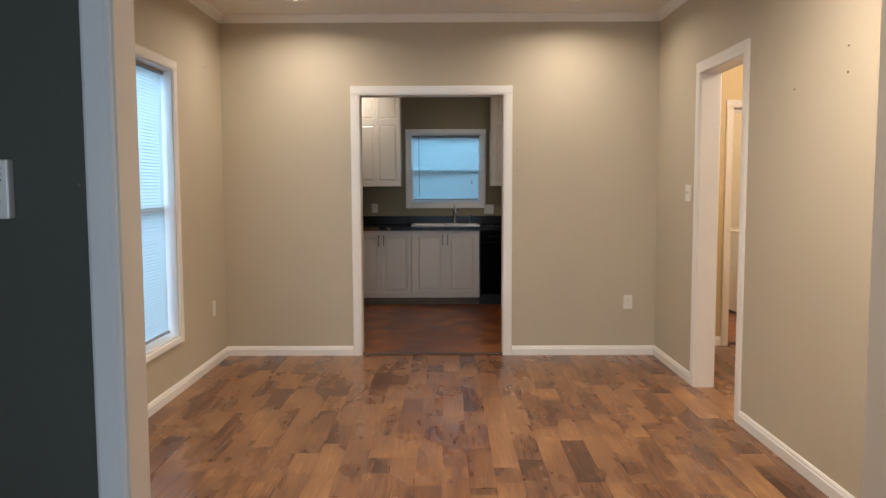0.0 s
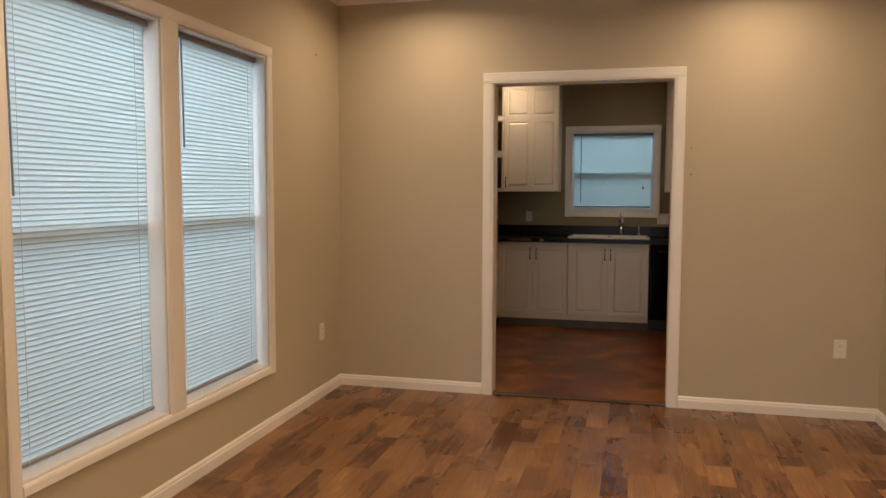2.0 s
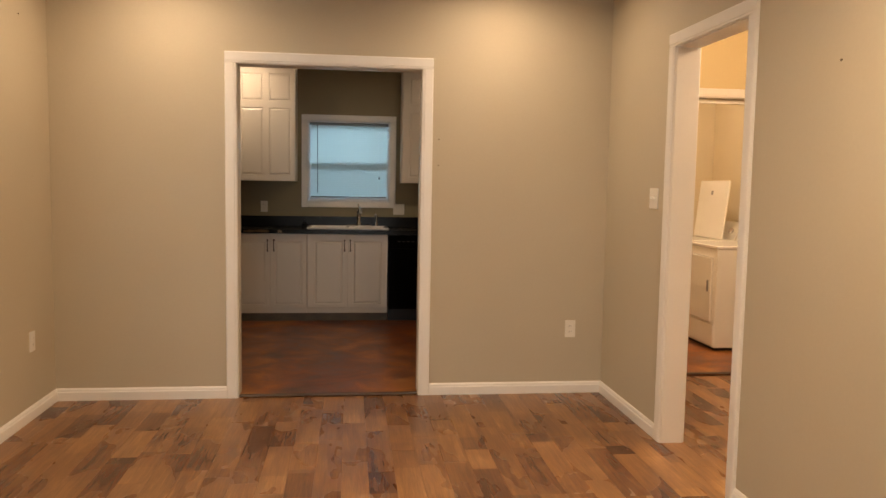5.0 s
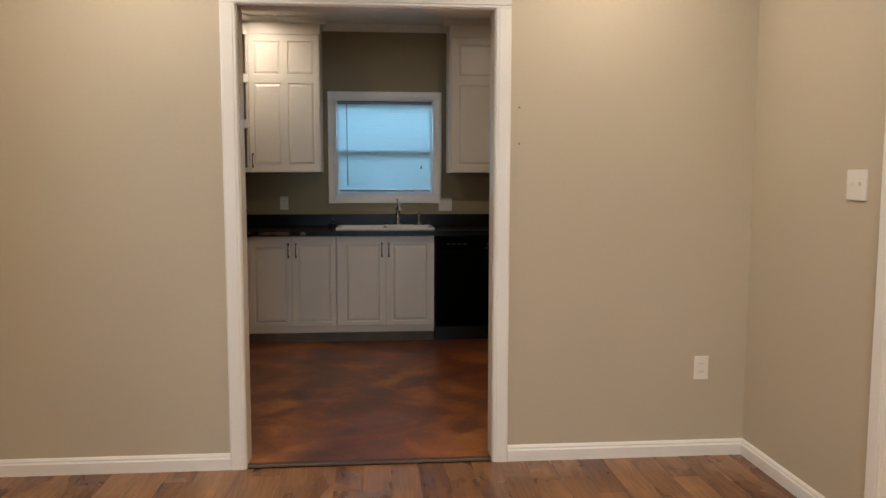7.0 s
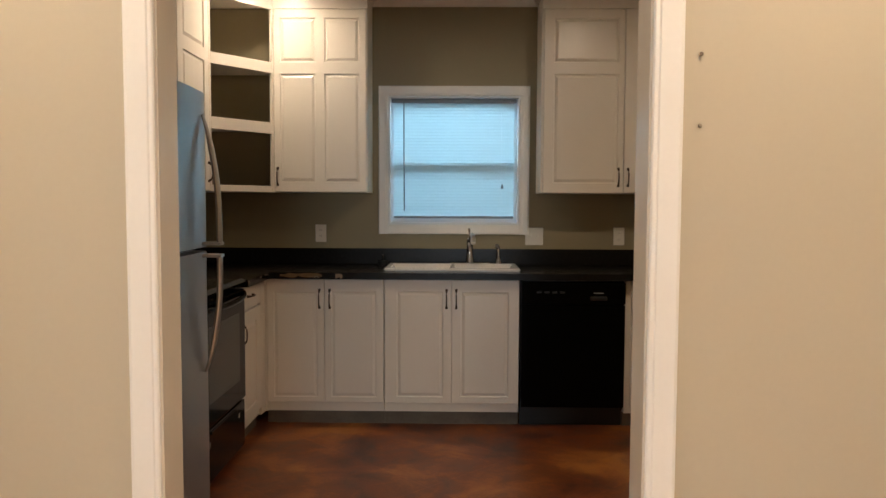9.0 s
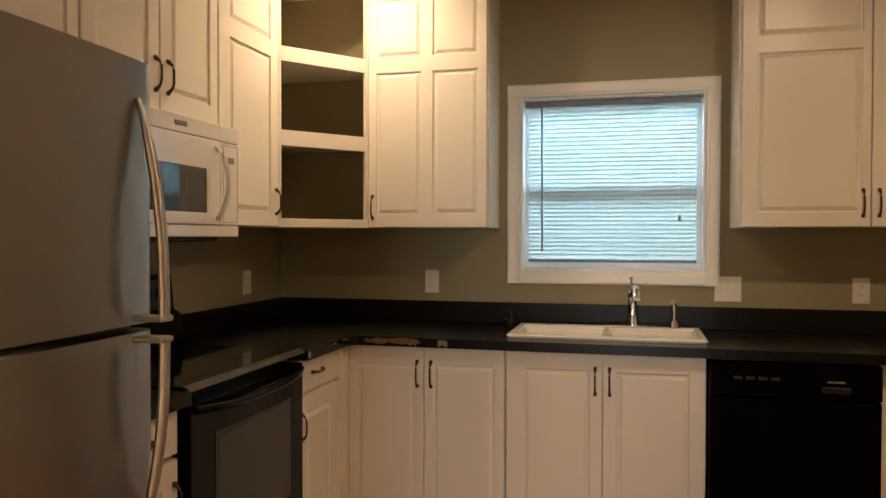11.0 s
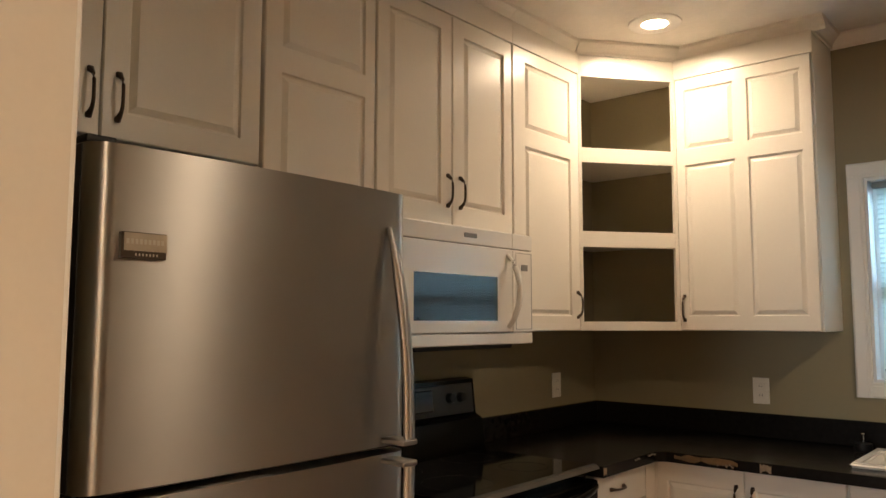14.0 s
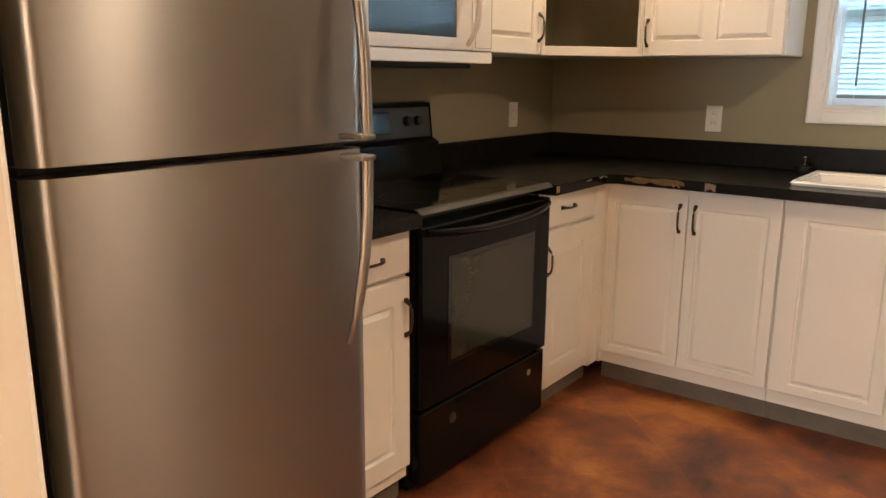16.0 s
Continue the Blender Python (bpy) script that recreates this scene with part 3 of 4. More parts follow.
part("strike_plate", boxed(5.010, 5.0135, 7.178, 7.206, 0.98, 1.05, 0.001), CHROME, LF, "worn metal strike plate")
setting("threshold", prism(bmesh.new(), [(0, 0), (0.045, 0), (0.036, 0.008), (0.009, 0.008)], lambda u, v, w: (w, 6.795 + u, 1.2 * v - 0.006), 1.12, 2.275), STRIP, "dark wooden threshold strip between the floors", "threshold")
setting("threshold_laundry", prism(bmesh.new(), [(0, 0), (0.045, 0), (0.036, 0.008), (0.009, 0.008)], lambda u, v, w: (w, 7.19 + u, v - 0.002), 4.271, 5.014), STRIP, "dark wooden threshold strip at the laundry door", "threshold")

# ---- windows and blinds ----
PITCH = 0.0206
SLAT_PROFILE = [(-0.0138, 0.0), (-0.006, 0.0024), (0.006, 0.0024), (0.0138, 0.0), (0.006, 0.0016), (-0.006, 0.0016)]


def window(name, m, w, z0, z1, label, mid):
    """A double-hung vinyl window. Local x along the wall, y into the wall from the room, opening 0..w."""
    holder = thing(name, m, label, "window", kind="structure")
    for a, b, c, d in ((0, 0.012, z0, z1), (w - 0.012, w, z0, z1), (0.012, w - 0.012, z0, z0 + 0.012), (0.012, w - 0.012, z1 - 0.012, z1)):
        part("window_frame", boxed(a, b, 0.002, 0.118, c, d, 0.001), VINYL, holder)
    rail = z0 + mid * (z1 - z0)
    for a, b, y in ((z0 + 0.012, rail + 0.02, 0.088), (rail - 0.02, z1 - 0.012, 0.104)):
        sash = part("sash", cells((0.012, w - 0.012), (a, b), [(0.034, w - 0.034, a + 0.04, b - 0.04)], y, y + 0.014, lambda u, v, k: (u, k, v)), VINYL, holder)
        pane = part("pane", boxed(0.034, w - 0.034, y + 0.005, y + 0.008, a + 0.04, b - 0.04), GLASS, sash)
        pane.visible_shadow = False
    return holder


def blind(m, w, z0, z1, wand_x, wand_z, label, tilt=-74):
    """A mini blind hung inside a window opening, its slats nearly shut."""
    holder = thing("window_blind", m, label, "window blind", "mini blinds in the windows")
    y = 0.062
    part("headrail", boxed(0.018, w - 0.02, y - 0.014, y + 0.014, z1 - 0.04, z1 - 0.014, 0.002), SHADED_RAIL, holder)
    bm = bmesh.new()
    prism(bm, SLAT_PROFILE, lambda u, v, k: (k, u, v), 0.0, w - 0.07)
    me = None
    count = int((z1 - z0 - 0.085) / PITCH)
    for k in range(count):
        if me is None:
            ob = part("slat", bm, SLAT, holder)
            me = ob.data
        else:
            ob = new("slat", me)
            ob.parent = holder
        ob.matrix_basis = pose(0.034 + random.uniform(-0.0008, 0.0008), y, z1 - 0.056 - PITCH * k, tilt + random.uniform(-0.3, 0.3), 0, 0)
    part("bottom_rail", boxed(0.034, w - 0.036, y - 0.012, y + 0.012, z1 - 0.056 - PITCH * count - 0.008, z1 - 0.056 - PITCH * count + 0.006, 0.003), SHADED_RAIL, holder)
    for x in (0.1, w - 0.12):
        part("ladder_cord", tube(bmesh.new(), [(x, y - 0.014, z0 + 0.03), (x, y - 0.014, z1 - 0.04)], 0.0008, 5), VINYL, holder)
    part("tilt_wand", tube(bmesh.new(), [(wand_x, y - 0.022, z1 - 0.04), (wand_x + 0.004, y - 0.026, wand_z)], 0.0042, 6), GREY_PLASTIC, holder, "slim grey tilt wand")
    return holder


west = lambda y: pose(0, y, 0, 0, 0, 90)
dining_label = "tall white vinyl double-hung window in the beige wall"
window("window_1", west(WIN_A[0]), WIN_A[1] - WIN_A[0], *WIN_Z, dining_label, 0.49)
window("window_2", west(WIN_B[0]), WIN_B[1] - WIN_B[0], *WIN_Z, dining_label, 0.49)
window("window_3", pose(KW[0], 10.05, 0), KW[1] - KW[0], KW[2], KW[3], "small white double-hung kitchen window above the sink", 0.47)
blind(west(WIN_A[0]), WIN_A[1] - WIN_A[0], *WIN_Z, 0.055, 1.375, "closed white mini blind in a tall dining window")
blind(west(WIN_B[0]), WIN_B[1] - WIN_B[0], *WIN_Z, 0.10, 1.60, "closed white mini blind in a tall dining window")
KB = blind(pose(KW[0], 10.05, 0), KW[1] - KW[0], KW[2], KW[3], 0.10, 1.27, "closed white mini blind in the kitchen window")
part("cord_tassel", lathe(bmesh.new(), [(0.003, 0.02), (0.008, 0.004), (0.009, -0.01), (0.004, -0.012)], (0.755, 0.038, 1.43), 10), GREY_PLASTIC, KB)

wc = thing("window_casing", ORIGIN, "white moulded casing around the paired dining windows", "window casing", kind="structure")
prof = [(0, 0), (0.010, 0), (0.013, 0.004), (0.016, 0.014), (0.018, 0.048), (0.014, 0.056), (0, 0.056)]
for e, s in ((3.82, -1), (5.69, 1)):
    part("side_casing", prism(bmesh.new(), prof, lambda o, c, w, e=e, s=s: (o, e + s * c, w), 0.37 - 0.045, 2.155), TRIM, wc)
part("head_casing", prism(bmesh.new(), prof, lambda o, c, w: (o, w, 2.155 + c), 3.764, 5.746), TRIM, wc)
part("apron", prism(bmesh.new(), prof, lambda o, c, w: (o, w, 0.37 - 0.8 * c), 3.82, 5.69), TRIM, wc)
part("mullion", prism(bmesh.new(), [(4.70, 0), (4.82, 0), (4.82, 0.012), (4.80, 0.016), (4.72, 0.016), (4.70, 0.012)], lambda u, o, w: (o, u, w), 0.37, 2.155), TRIM, wc)
casing("window_casing_kitchen", lambda u, v, o: (u, 10.05 - o, v), KW[0], KW[1], KW[2], KW[3], 0.062, "white moulded casing around the kitchen window", sill=True)

# ---- ceiling lights ----


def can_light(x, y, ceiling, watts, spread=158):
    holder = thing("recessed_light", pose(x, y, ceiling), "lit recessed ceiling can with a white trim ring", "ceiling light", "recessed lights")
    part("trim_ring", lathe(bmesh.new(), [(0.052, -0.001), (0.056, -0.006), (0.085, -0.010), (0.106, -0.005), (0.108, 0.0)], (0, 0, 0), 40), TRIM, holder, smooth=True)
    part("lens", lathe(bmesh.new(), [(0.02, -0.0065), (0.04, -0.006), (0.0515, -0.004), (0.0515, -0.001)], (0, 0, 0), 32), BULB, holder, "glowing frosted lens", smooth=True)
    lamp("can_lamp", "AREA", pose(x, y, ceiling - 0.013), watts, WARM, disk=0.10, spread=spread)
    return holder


for x, y, share in ((0.72, 6.22, 0.27), (2.76, 6.24, 0.26), (0.85, 3.5, 0.48), (2.68, 3.5, 0.9)):
    can_light(x, y, DC, CAN_W * share)
can_light(0.765, 9.40, KC, KITCHEN_W, 165)
# second can is unseen, added to raise the kitchen's general light
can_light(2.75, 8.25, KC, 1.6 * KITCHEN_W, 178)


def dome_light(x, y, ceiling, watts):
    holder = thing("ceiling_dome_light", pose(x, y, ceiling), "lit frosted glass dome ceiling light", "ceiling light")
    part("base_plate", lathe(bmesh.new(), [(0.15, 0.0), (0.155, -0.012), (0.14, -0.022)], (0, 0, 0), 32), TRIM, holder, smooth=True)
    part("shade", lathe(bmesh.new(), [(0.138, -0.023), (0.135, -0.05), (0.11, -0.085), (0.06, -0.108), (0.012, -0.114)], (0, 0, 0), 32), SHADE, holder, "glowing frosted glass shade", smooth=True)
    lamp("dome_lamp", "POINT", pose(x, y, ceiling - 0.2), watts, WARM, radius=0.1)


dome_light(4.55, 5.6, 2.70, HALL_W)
dome_light(4.55, 8.2, 2.70, LAUNDRY_W)

# ---- wall plates, thermostat, screws ----


def wall_plate(m, gangs, style, label):
    """A cover plate whose middle is the origin and that faces -y."""
    holder = thing("light_switch" if style == "switch" else "wall_outlet", m, label, "light switch" if style == "switch" else "wall outlet")
    w = 0.036 + 0.023 * (gangs - 1)
    part("cover_plate", boxed(-w, w, -0.006, 0.001, -0.058, 0.058, 0.003, 2), PLASTIC, holder)
    for g in range(gangs):
        x = (g - (gangs - 1) / 2) * 0.046
        if style == "switch":
            part("toggle", boxed(x - 0.005, x + 0.005, -0.016, -0.004, -0.004, 0.012, 0.002), PLASTIC, holder)
        else:
            for z in (-0.02, 0.02):
                socket = part("socket", boxed(x - 0.017, x + 0.017, -0.0085, -0.004, z - 0.014, z + 0.014, 0.003, 2), PLASTIC, holder)
                for k in (-0.006, 0.006):
                    part("slot", boxed(x + k - 0.0012, x + k + 0.0012, -0.0089, -0.008, z - 0.003, z + 0.006), GREY_PLASTIC, socket)
        part("screw", boxed(x - 0.003, x + 0.003, -0.0072, -0.005, -0.003, 0.003, 0.001) if style != "switch" else boxed(x - 0.003, x + 0.003, -0.0072, -0.005, 0.036, 0.042, 0.001), PLASTIC, holder)
    return holder


wall_plate(pose(3.304, 6.8, 0.427), 1, "outlet", "white duplex outlet low on the beige wall")
wall_plate(pose(0, 6.458, 0.437, 0, 0, 90), 1, "outlet", "white duplex outlet low beside the window")
wall_plate(pose(3.53, 5.995, 1.325, 0, 0, -90), 2, "switch", "white double light switch beside the hall opening")
wall_plate(pose(0.927, 10.05, 1.118), 1, "outlet", "white duplex outlet above the black backsplash")
wall_plate(pose(2.342, 10.05, 1.104), 2, "switch", "white double switch plate beside the kitchen window")
wall_plate(pose(2.90, 10.05, 1.106), 1, "outlet", "white duplex outlet above the black backsplash")
wall_plate(pose(3.202, 10.05, 1.103), 1, "outlet", "white duplex outlet above the black backsplash")
wall_plate(pose(3.297, 10.05, 1.103), 1, "outlet", "white duplex outlet above the black backsplash")
wall_plate(pose(0.09, 9.676, 1.12, 0, 0, 90), 1, "outlet", "white duplex outlet behind the range corner")

th = thing("thermostat", pose(0.722, 2.44, 1.368), "white plastic wall thermostat on the dark wall", "thermostat")
part("case", boxed(-0.042, 0.042, -0.028, 0.001, -0.072, 0.072, 0.006, 2), PLASTIC, th)
for z in (0.022, 0.036, 0.050):
    part("vent", boxed(-0.012, 0.025, -0.0295, -0.027, z - 0.0028, z + 0.0028, 0.001), MATTE_BLACK, th)
part("button", lathe(bmesh.new(), [(0.0065, 0.0), (0.0065, 0.002), (0.004, 0.003)], (0, 0, 0), 16), GREY_PLASTIC, th).matrix_basis = pose(0.015, -0.0278, -0.030, 90, 0, 0)



def screw(m):
    holder = thing("wall_screw", m, "small dark screw stuck in the painted wall", "screw", "leftover wall screws")
    part("shank", tube(bmesh.new(), [(0, 0.004, 0), (0, -0.004, 0)], 0.003, 8), SCREW, holder)
    part("head", tube(bmesh.new(), [(0, -0.004, 0), (0, -0.006, 0)], [0.005, 0.0038], 10), SCREW, holder)


for m in (pose(2.392, 6.8, 1.672), pose(2.392, 6.8, 1.506), pose(0, 6.4, 2.281, 0, 0, 90), pose(3.53, 3.88, 1.965, 0, 0, -90), pose(3.53, 3.88, 1.854, 0, 0, -90),
          pose(3.53, 4.38, 1.844, 0, 0, -90), pose(0.925, 2.44, 1.377)):
    screw(m)

# ---- kitchen: upper cabinets ----
ROOM = Matrix.Translation((0, 0.07, 0))
FRIEZE = 2.60


def upper(m, w, z0, doors, label, depth=0.316, left=False, right=False):
    """A wall cabinet 0..w with its door fronts at y = 0. doors: (x0, x1, z0, z1, panels, handle or None)."""
    holder = thing("upper_cabinet", m, label, "wall cabinet", "white upper cabinets")
    part("body", boxed(0.0005, w - 0.0005, 0.0215, depth, z0, FRIEZE, 0.002), CABINET, holder)
    for x0, x1, a, b, panels, handle in doors:
        d = part("door", panel_door(bmesh.new(), x0, x1, a, b, panels), CABINET, holder)
        if handle:
            part("handle", pull(bmesh.new(), *handle), BRONZE, d, "dark bronze arched pull", smooth=True)
    part("frieze", boxed(0.0, w + (0.003 if right else 0), -0.003, 0.0214, T + 0.002, FRIEZE + 0.004, 0.0015), CABINET, holder)
    prof = [(0, 0.0), (0.008, 0), (0.012, 0.012), (0.03, 0.03), (0.048, 0.042), (0.052, 0.054), (0, 0.054)]
    ext_l, ext_r = (-0.052 if left else 0), (w + 0.052 if right else w)
    part("crown", prism(bmesh.new(), prof, lambda u, v, k: (k, 0.0215 - u, FRIEZE + v), ext_l, ext_r), CABINET, holder)
    if right:
        part("crown_return", prism(bmesh.new(), prof, lambda u, v, k: (w - 0.0005 + u, k, FRIEZE + v), 0.0215, depth), CABINET, holder)
    if left:
        part("crown_return", prism(bmesh.new(), prof, lambda u, v, k: (0.0005 - u, k, FRIEZE + v), 0.0215, depth), CABINET, holder)
    return holder


LX = 0.406
A, T = 1.385, 2.51
stack = lambda x0, x1, low=1.448: [(x0, x1, low, 2.117), (x0, x1, 2.187, 2.457)]
up_label = "white raised-panel upper cabinet"
upper(facing_east(LX, 6.925), 0.73, 1.84, [(0.004, 0.288, 1.842, T, [(0.055, 0.235, 1.905, 2.457)], (0.262, 1.938)),
                                          (0.292, 0.722, 1.842, T, [(0.352, 0.662, 1.905, 2.457)], (0.329, 1.94))], "white two-door cabinet above the refrigerator")
upper(facing_east(LX, 7.656), 0.426, A, [(0.004, 0.422, A + 0.002, T, stack(0.061, 0.378), None)], "narrow white raised-panel cabinet beside the microwave")
upper(facing_east(LX, 8.083), 0.735, 1.752, [(0.004, 0.370, 1.755, T, [(0.058, 0.312, 1.826, 2.447)], (0.345, 1.875)),
                                            (0.374, 0.731, 1.755, T, [(0.437, 0.680, 1.826, 2.447)], (0.413, 1.875))], "white two-door cabinet above the microwave")
upper(facing_east(LX, 8.819), 0.496, A, [(0.004, 0.492, A + 0.002, T, stack(0.086, 0.424), (0.466, 1.495))], up_label + " beside the corner shelf")
upper(pose(0.689, 9.678, 0), 0.583, A, [(0.004, 0.576, A + 0.002, T, stack(0.042, 0.262) + stack(0.318, 0.534), (0.024, 1.483))], up_label + " between corner shelf and window", depth=0.301, right=True)
upper(pose(2.348, 9.678, 0), 1.18, A, [(0.012, 0.506, A + 0.002, T, stack(0.075, 0.473), (0.478, 1.485)),
                                       (0.511, 1.172, A + 0.002, T, stack(0.590, 0.827) + stack(0.872, 1.092), (0.538, 1.485))], "wide white two-door upper cabinet over the dishwasher", depth=0.301, left=True)

# open corner shelf, set diagonally
DX, DY = 0.689 - LX, 9.678 - 9.317
DW = math.hypot(DX, DY)
ANG = math.degrees(math.atan2(DY, DX))
CS = thing("corner_shelf", pose(LX, 9.317, 0, 0, 0, ANG), "white open corner shelf with three bays", "corner shelf")
inv = pose(LX, 9.317, 0, 0, 0, ANG).inverted()
corner = [inv @ Vector(p) for p in ((LX, 9.315, 0), (0.689, 9.676, 0), (0.689, 9.976, 0), (0.094, 9.976, 0), (0.094, 9.315, 0))]
for z0, z1, name in ((1.385, 1.405, "bottom"), (1.785, 1.815, "shelf"), (2.154, 2.184, "shelf"), (2.585, 2.60, "top")):
    part(name, prism(bmesh.new(), [(p.x, p.y + (0.02 if k < 2 else 0)) for k, p in enumerate(corner)], AT_Z, z0, z1), CABINET, CS)
for z0, z1 in ((1.385, 1.424), (1.746, 1.815), (2.118, 2.184), (2.504, 2.60)):
    part("face_rail", boxed(0.012, DW - 0.012, 0.0, 0.021, z0, z1, 0.0015), CABINET, CS)
for a, b in ((-0.004, 0.0125), (DW - 0.0125, DW + 0.004)):
    part("stile", boxed(a, b, -0.001, 0.0205, 1.385, 2.60, 0.001), CABINET, CS)
part("crown", prism(bmesh.new(), [(0, 0.0), (0.008, 0), (0.012, 0.012), (0.03, 0.03), (0.048, 0.042), (0.052, 0.054), (0, 0.054)], lambda u, v, k: (k, -u, FRIEZE + v), -0.01, DW + 0.01), CABINET, CS)
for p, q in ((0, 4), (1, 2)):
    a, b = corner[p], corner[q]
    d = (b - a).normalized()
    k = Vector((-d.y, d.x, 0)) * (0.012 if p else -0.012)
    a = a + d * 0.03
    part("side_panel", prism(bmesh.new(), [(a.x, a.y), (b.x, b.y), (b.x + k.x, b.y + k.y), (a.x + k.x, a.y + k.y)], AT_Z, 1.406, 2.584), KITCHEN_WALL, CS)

# ---- kitchen: base cabinets ----
FX, FY = 0.697, 9.376


def base_unit(name, m, w, fronts, label, depth=0.60, toe=True):
    """A base cabinet 0..w, fronts at y = 0. fronts: (kind, x0, x1, z0, z1, panels, handle)."""
    holder = thing(name, m, label, "base cabinet", "white base cabinets")
    part("body", boxed(0.0005, w - 0.0005, 0.0215, depth, 0.082, 0.874, 0.0015), CABINET, holder)
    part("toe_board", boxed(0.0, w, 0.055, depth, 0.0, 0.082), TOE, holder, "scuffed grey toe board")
    for kind, x0, x1, a, b, panels, handle in fronts:
        d = part(kind, panel_door(bmesh.new(), x0, x1, a, b, panels), CABINET, holder)
        part("handle", pull(bmesh.new(), *handle), BRONZE, d, "dark bronze arched pull", smooth=True)
    return holder


base_unit("base_cabinet", facing_east(FX, 7.70), 0.412, [("drawer", 0.006, 0.406, 0.742, 0.872, [], (0.235, 0.80, 0.1, False)),
                                                         ("door", 0.006, 0.406, 0.13, 0.728, [(0.075, 0.335, 0.195, 0.655)], (0.385, 0.61))], "narrow white base cabinet between refrigerator and range")
base_unit("base_cabinet", facing_east(FX, 8.892), 0.482, [("drawer", 0.006, 0.40, 0.744, 0.872, [], (0.165, 0.812, 0.095, False)),
                                                          ("door", 0.006, 0.40, 0.13, 0.730, [(0.07, 0.31, 0.19, 0.66)], (0.014, 0.62))], "white base cabinet with a drawer beside the range")
CF = base_unit("base_cabinet", pose(0.70, FY, 0), 0.703, [("door", 0.012, 0.350, 0.138, 0.872, [(0.05, 0.31, 0.17, 0.797)], (0.323, 0.757)),
                                                    ("door", 0.353, 0.699, 0.138, 0.872, [(0.391, 0.659, 0.17, 0.802)], (0.384, 0.757))], "white two-door corner base cabinet")
base_unit("sink_cabinet", pose(1.404, FY, 0), 0.797, [("door", 0.004, 0.394, 0.138, 0.872, [(0.074, 0.348, 0.174, 0.804)], (0.368, 0.76)),
                                                     ("door", 0.398, 0.793, 0.138, 0.872, [(0.452, 0.733, 0.176, 0.802)], (0.425, 0.76))], "white two-door base cabinet under the sink")
base_unit("drawer_cabinet", pose(2.822, FY, 0), 0.706, [("drawer", 0.032, 0.70, 0.617, 0.868, [], (0.351, 0.728, 0.115, False)),
                                                       ("drawer", 0.033, 0.70, 0.361, 0.610, [], (0.351, 0.478, 0.115, False)),
                                                       ("drawer", 0.035, 0.70, 0.128, 0.354, [], (0.351, 0.235, 0.115, False))], "white three-drawer base cabinet beside the dishwasher")

part("corner_filler", boxed(-0.028, 0.010, 0.003, 0.03, 0.083, 0.873, 0.001), CABINET, CF)
part("corner_filler", boxed(-0.024, -0.003, -0.08, 0.0025, 0.083, 0.873, 0.001), CABINET, CF)

# worktop with its backsplash
SINK = (1.42, 2.185, 9.475, 9.835)
WT = thing("worktop", ORIGIN, "black laminate worktop with chipped front edges and backsplash", "countertop")
part("main_slab", cells((0.09, 3.53), (8.89, 9.98), [(0.735, 3.6, 8.0, 9.335), SINK], 0.876, 0.915, AT_Z), LAMINATE, WT)
part("side_slab", boxed(0.09, 0.735, 7.70, 8.118, 0.876, 0.915, 0.003, 2), LAMINATE, WT)
part("inner_corner", prism(bmesh.new(), [(0.734, 9.336), (0.734, 9.30), (0.748, 9.318), (0.765, 9.3345), (0.77, 9.336)], AT_Z, 0.8765, 0.9148), LAMINATE, WT)
part("backsplash", boxed(0.09, 3.53, 9.96, 9.98, 0.9155, 1.02, 0.003, 2), LAMINATE, WT)
part("backsplash", boxed(0.09, 0.11, 8.90, 9.9598, 0.9155, 1.02, 0.003, 2), LAMINATE, WT)
part("backsplash", boxed(0.09, 0.11, 7.70, 8.118, 0.9155, 1.02, 0.003, 2), LAMINATE, WT)
part("backsplash", boxed(3.51, 3.53, 9.34, 9.9598, 0.9155, 1.02, 0.003, 2), LAMINATE, WT)


def torn(x0, x1, z0, z1, seed, place=lambda u, v, w: (u, w, v)):
    """A ragged patch where the laminate edge has come away."""
    rng, bm = random.Random(seed), bmesh.new()
    n = 9
    top = [(x0 + (x1 - x0) * k / n, z1 - rng.uniform(0, 0.012)) for k in range(n + 1)]
    low = [(x0 + (x1 - x0) * k / n, z0 + rng.uniform(0, 0.012)) for k in range(n, -1, -1)]
    return prism(bm, top + low, place, 9.3322, 9.3365)


for x0, x1, z0, z1, mat in ((0.80, 1.045, 0.884, 0.914, CHIP), (1.125, 1.165, 0.878, 0.914, CHIP_PALE), (0.97, 1.03, 0.880, 0.90, CHIP_PALE)):
    part("chipped_edge", torn(x0, x1, z0, z1, int(x0 * 1000)), mat, WT, "bare board where laminate is torn off")
for y0, y1, z0 in ((8.892, 8.912, 0.880), (9.13, 9.17, 0.900), (9.24, 9.315, 0.898)):
    part("chipped_edge", torn(y0, y1, z0, 0.914, int(y0 * 1000), lambda u, v, w: (w - 9.3322 + 0.7336, u, v)), CHIP_PALE, WT, "bare board where laminate is torn off")

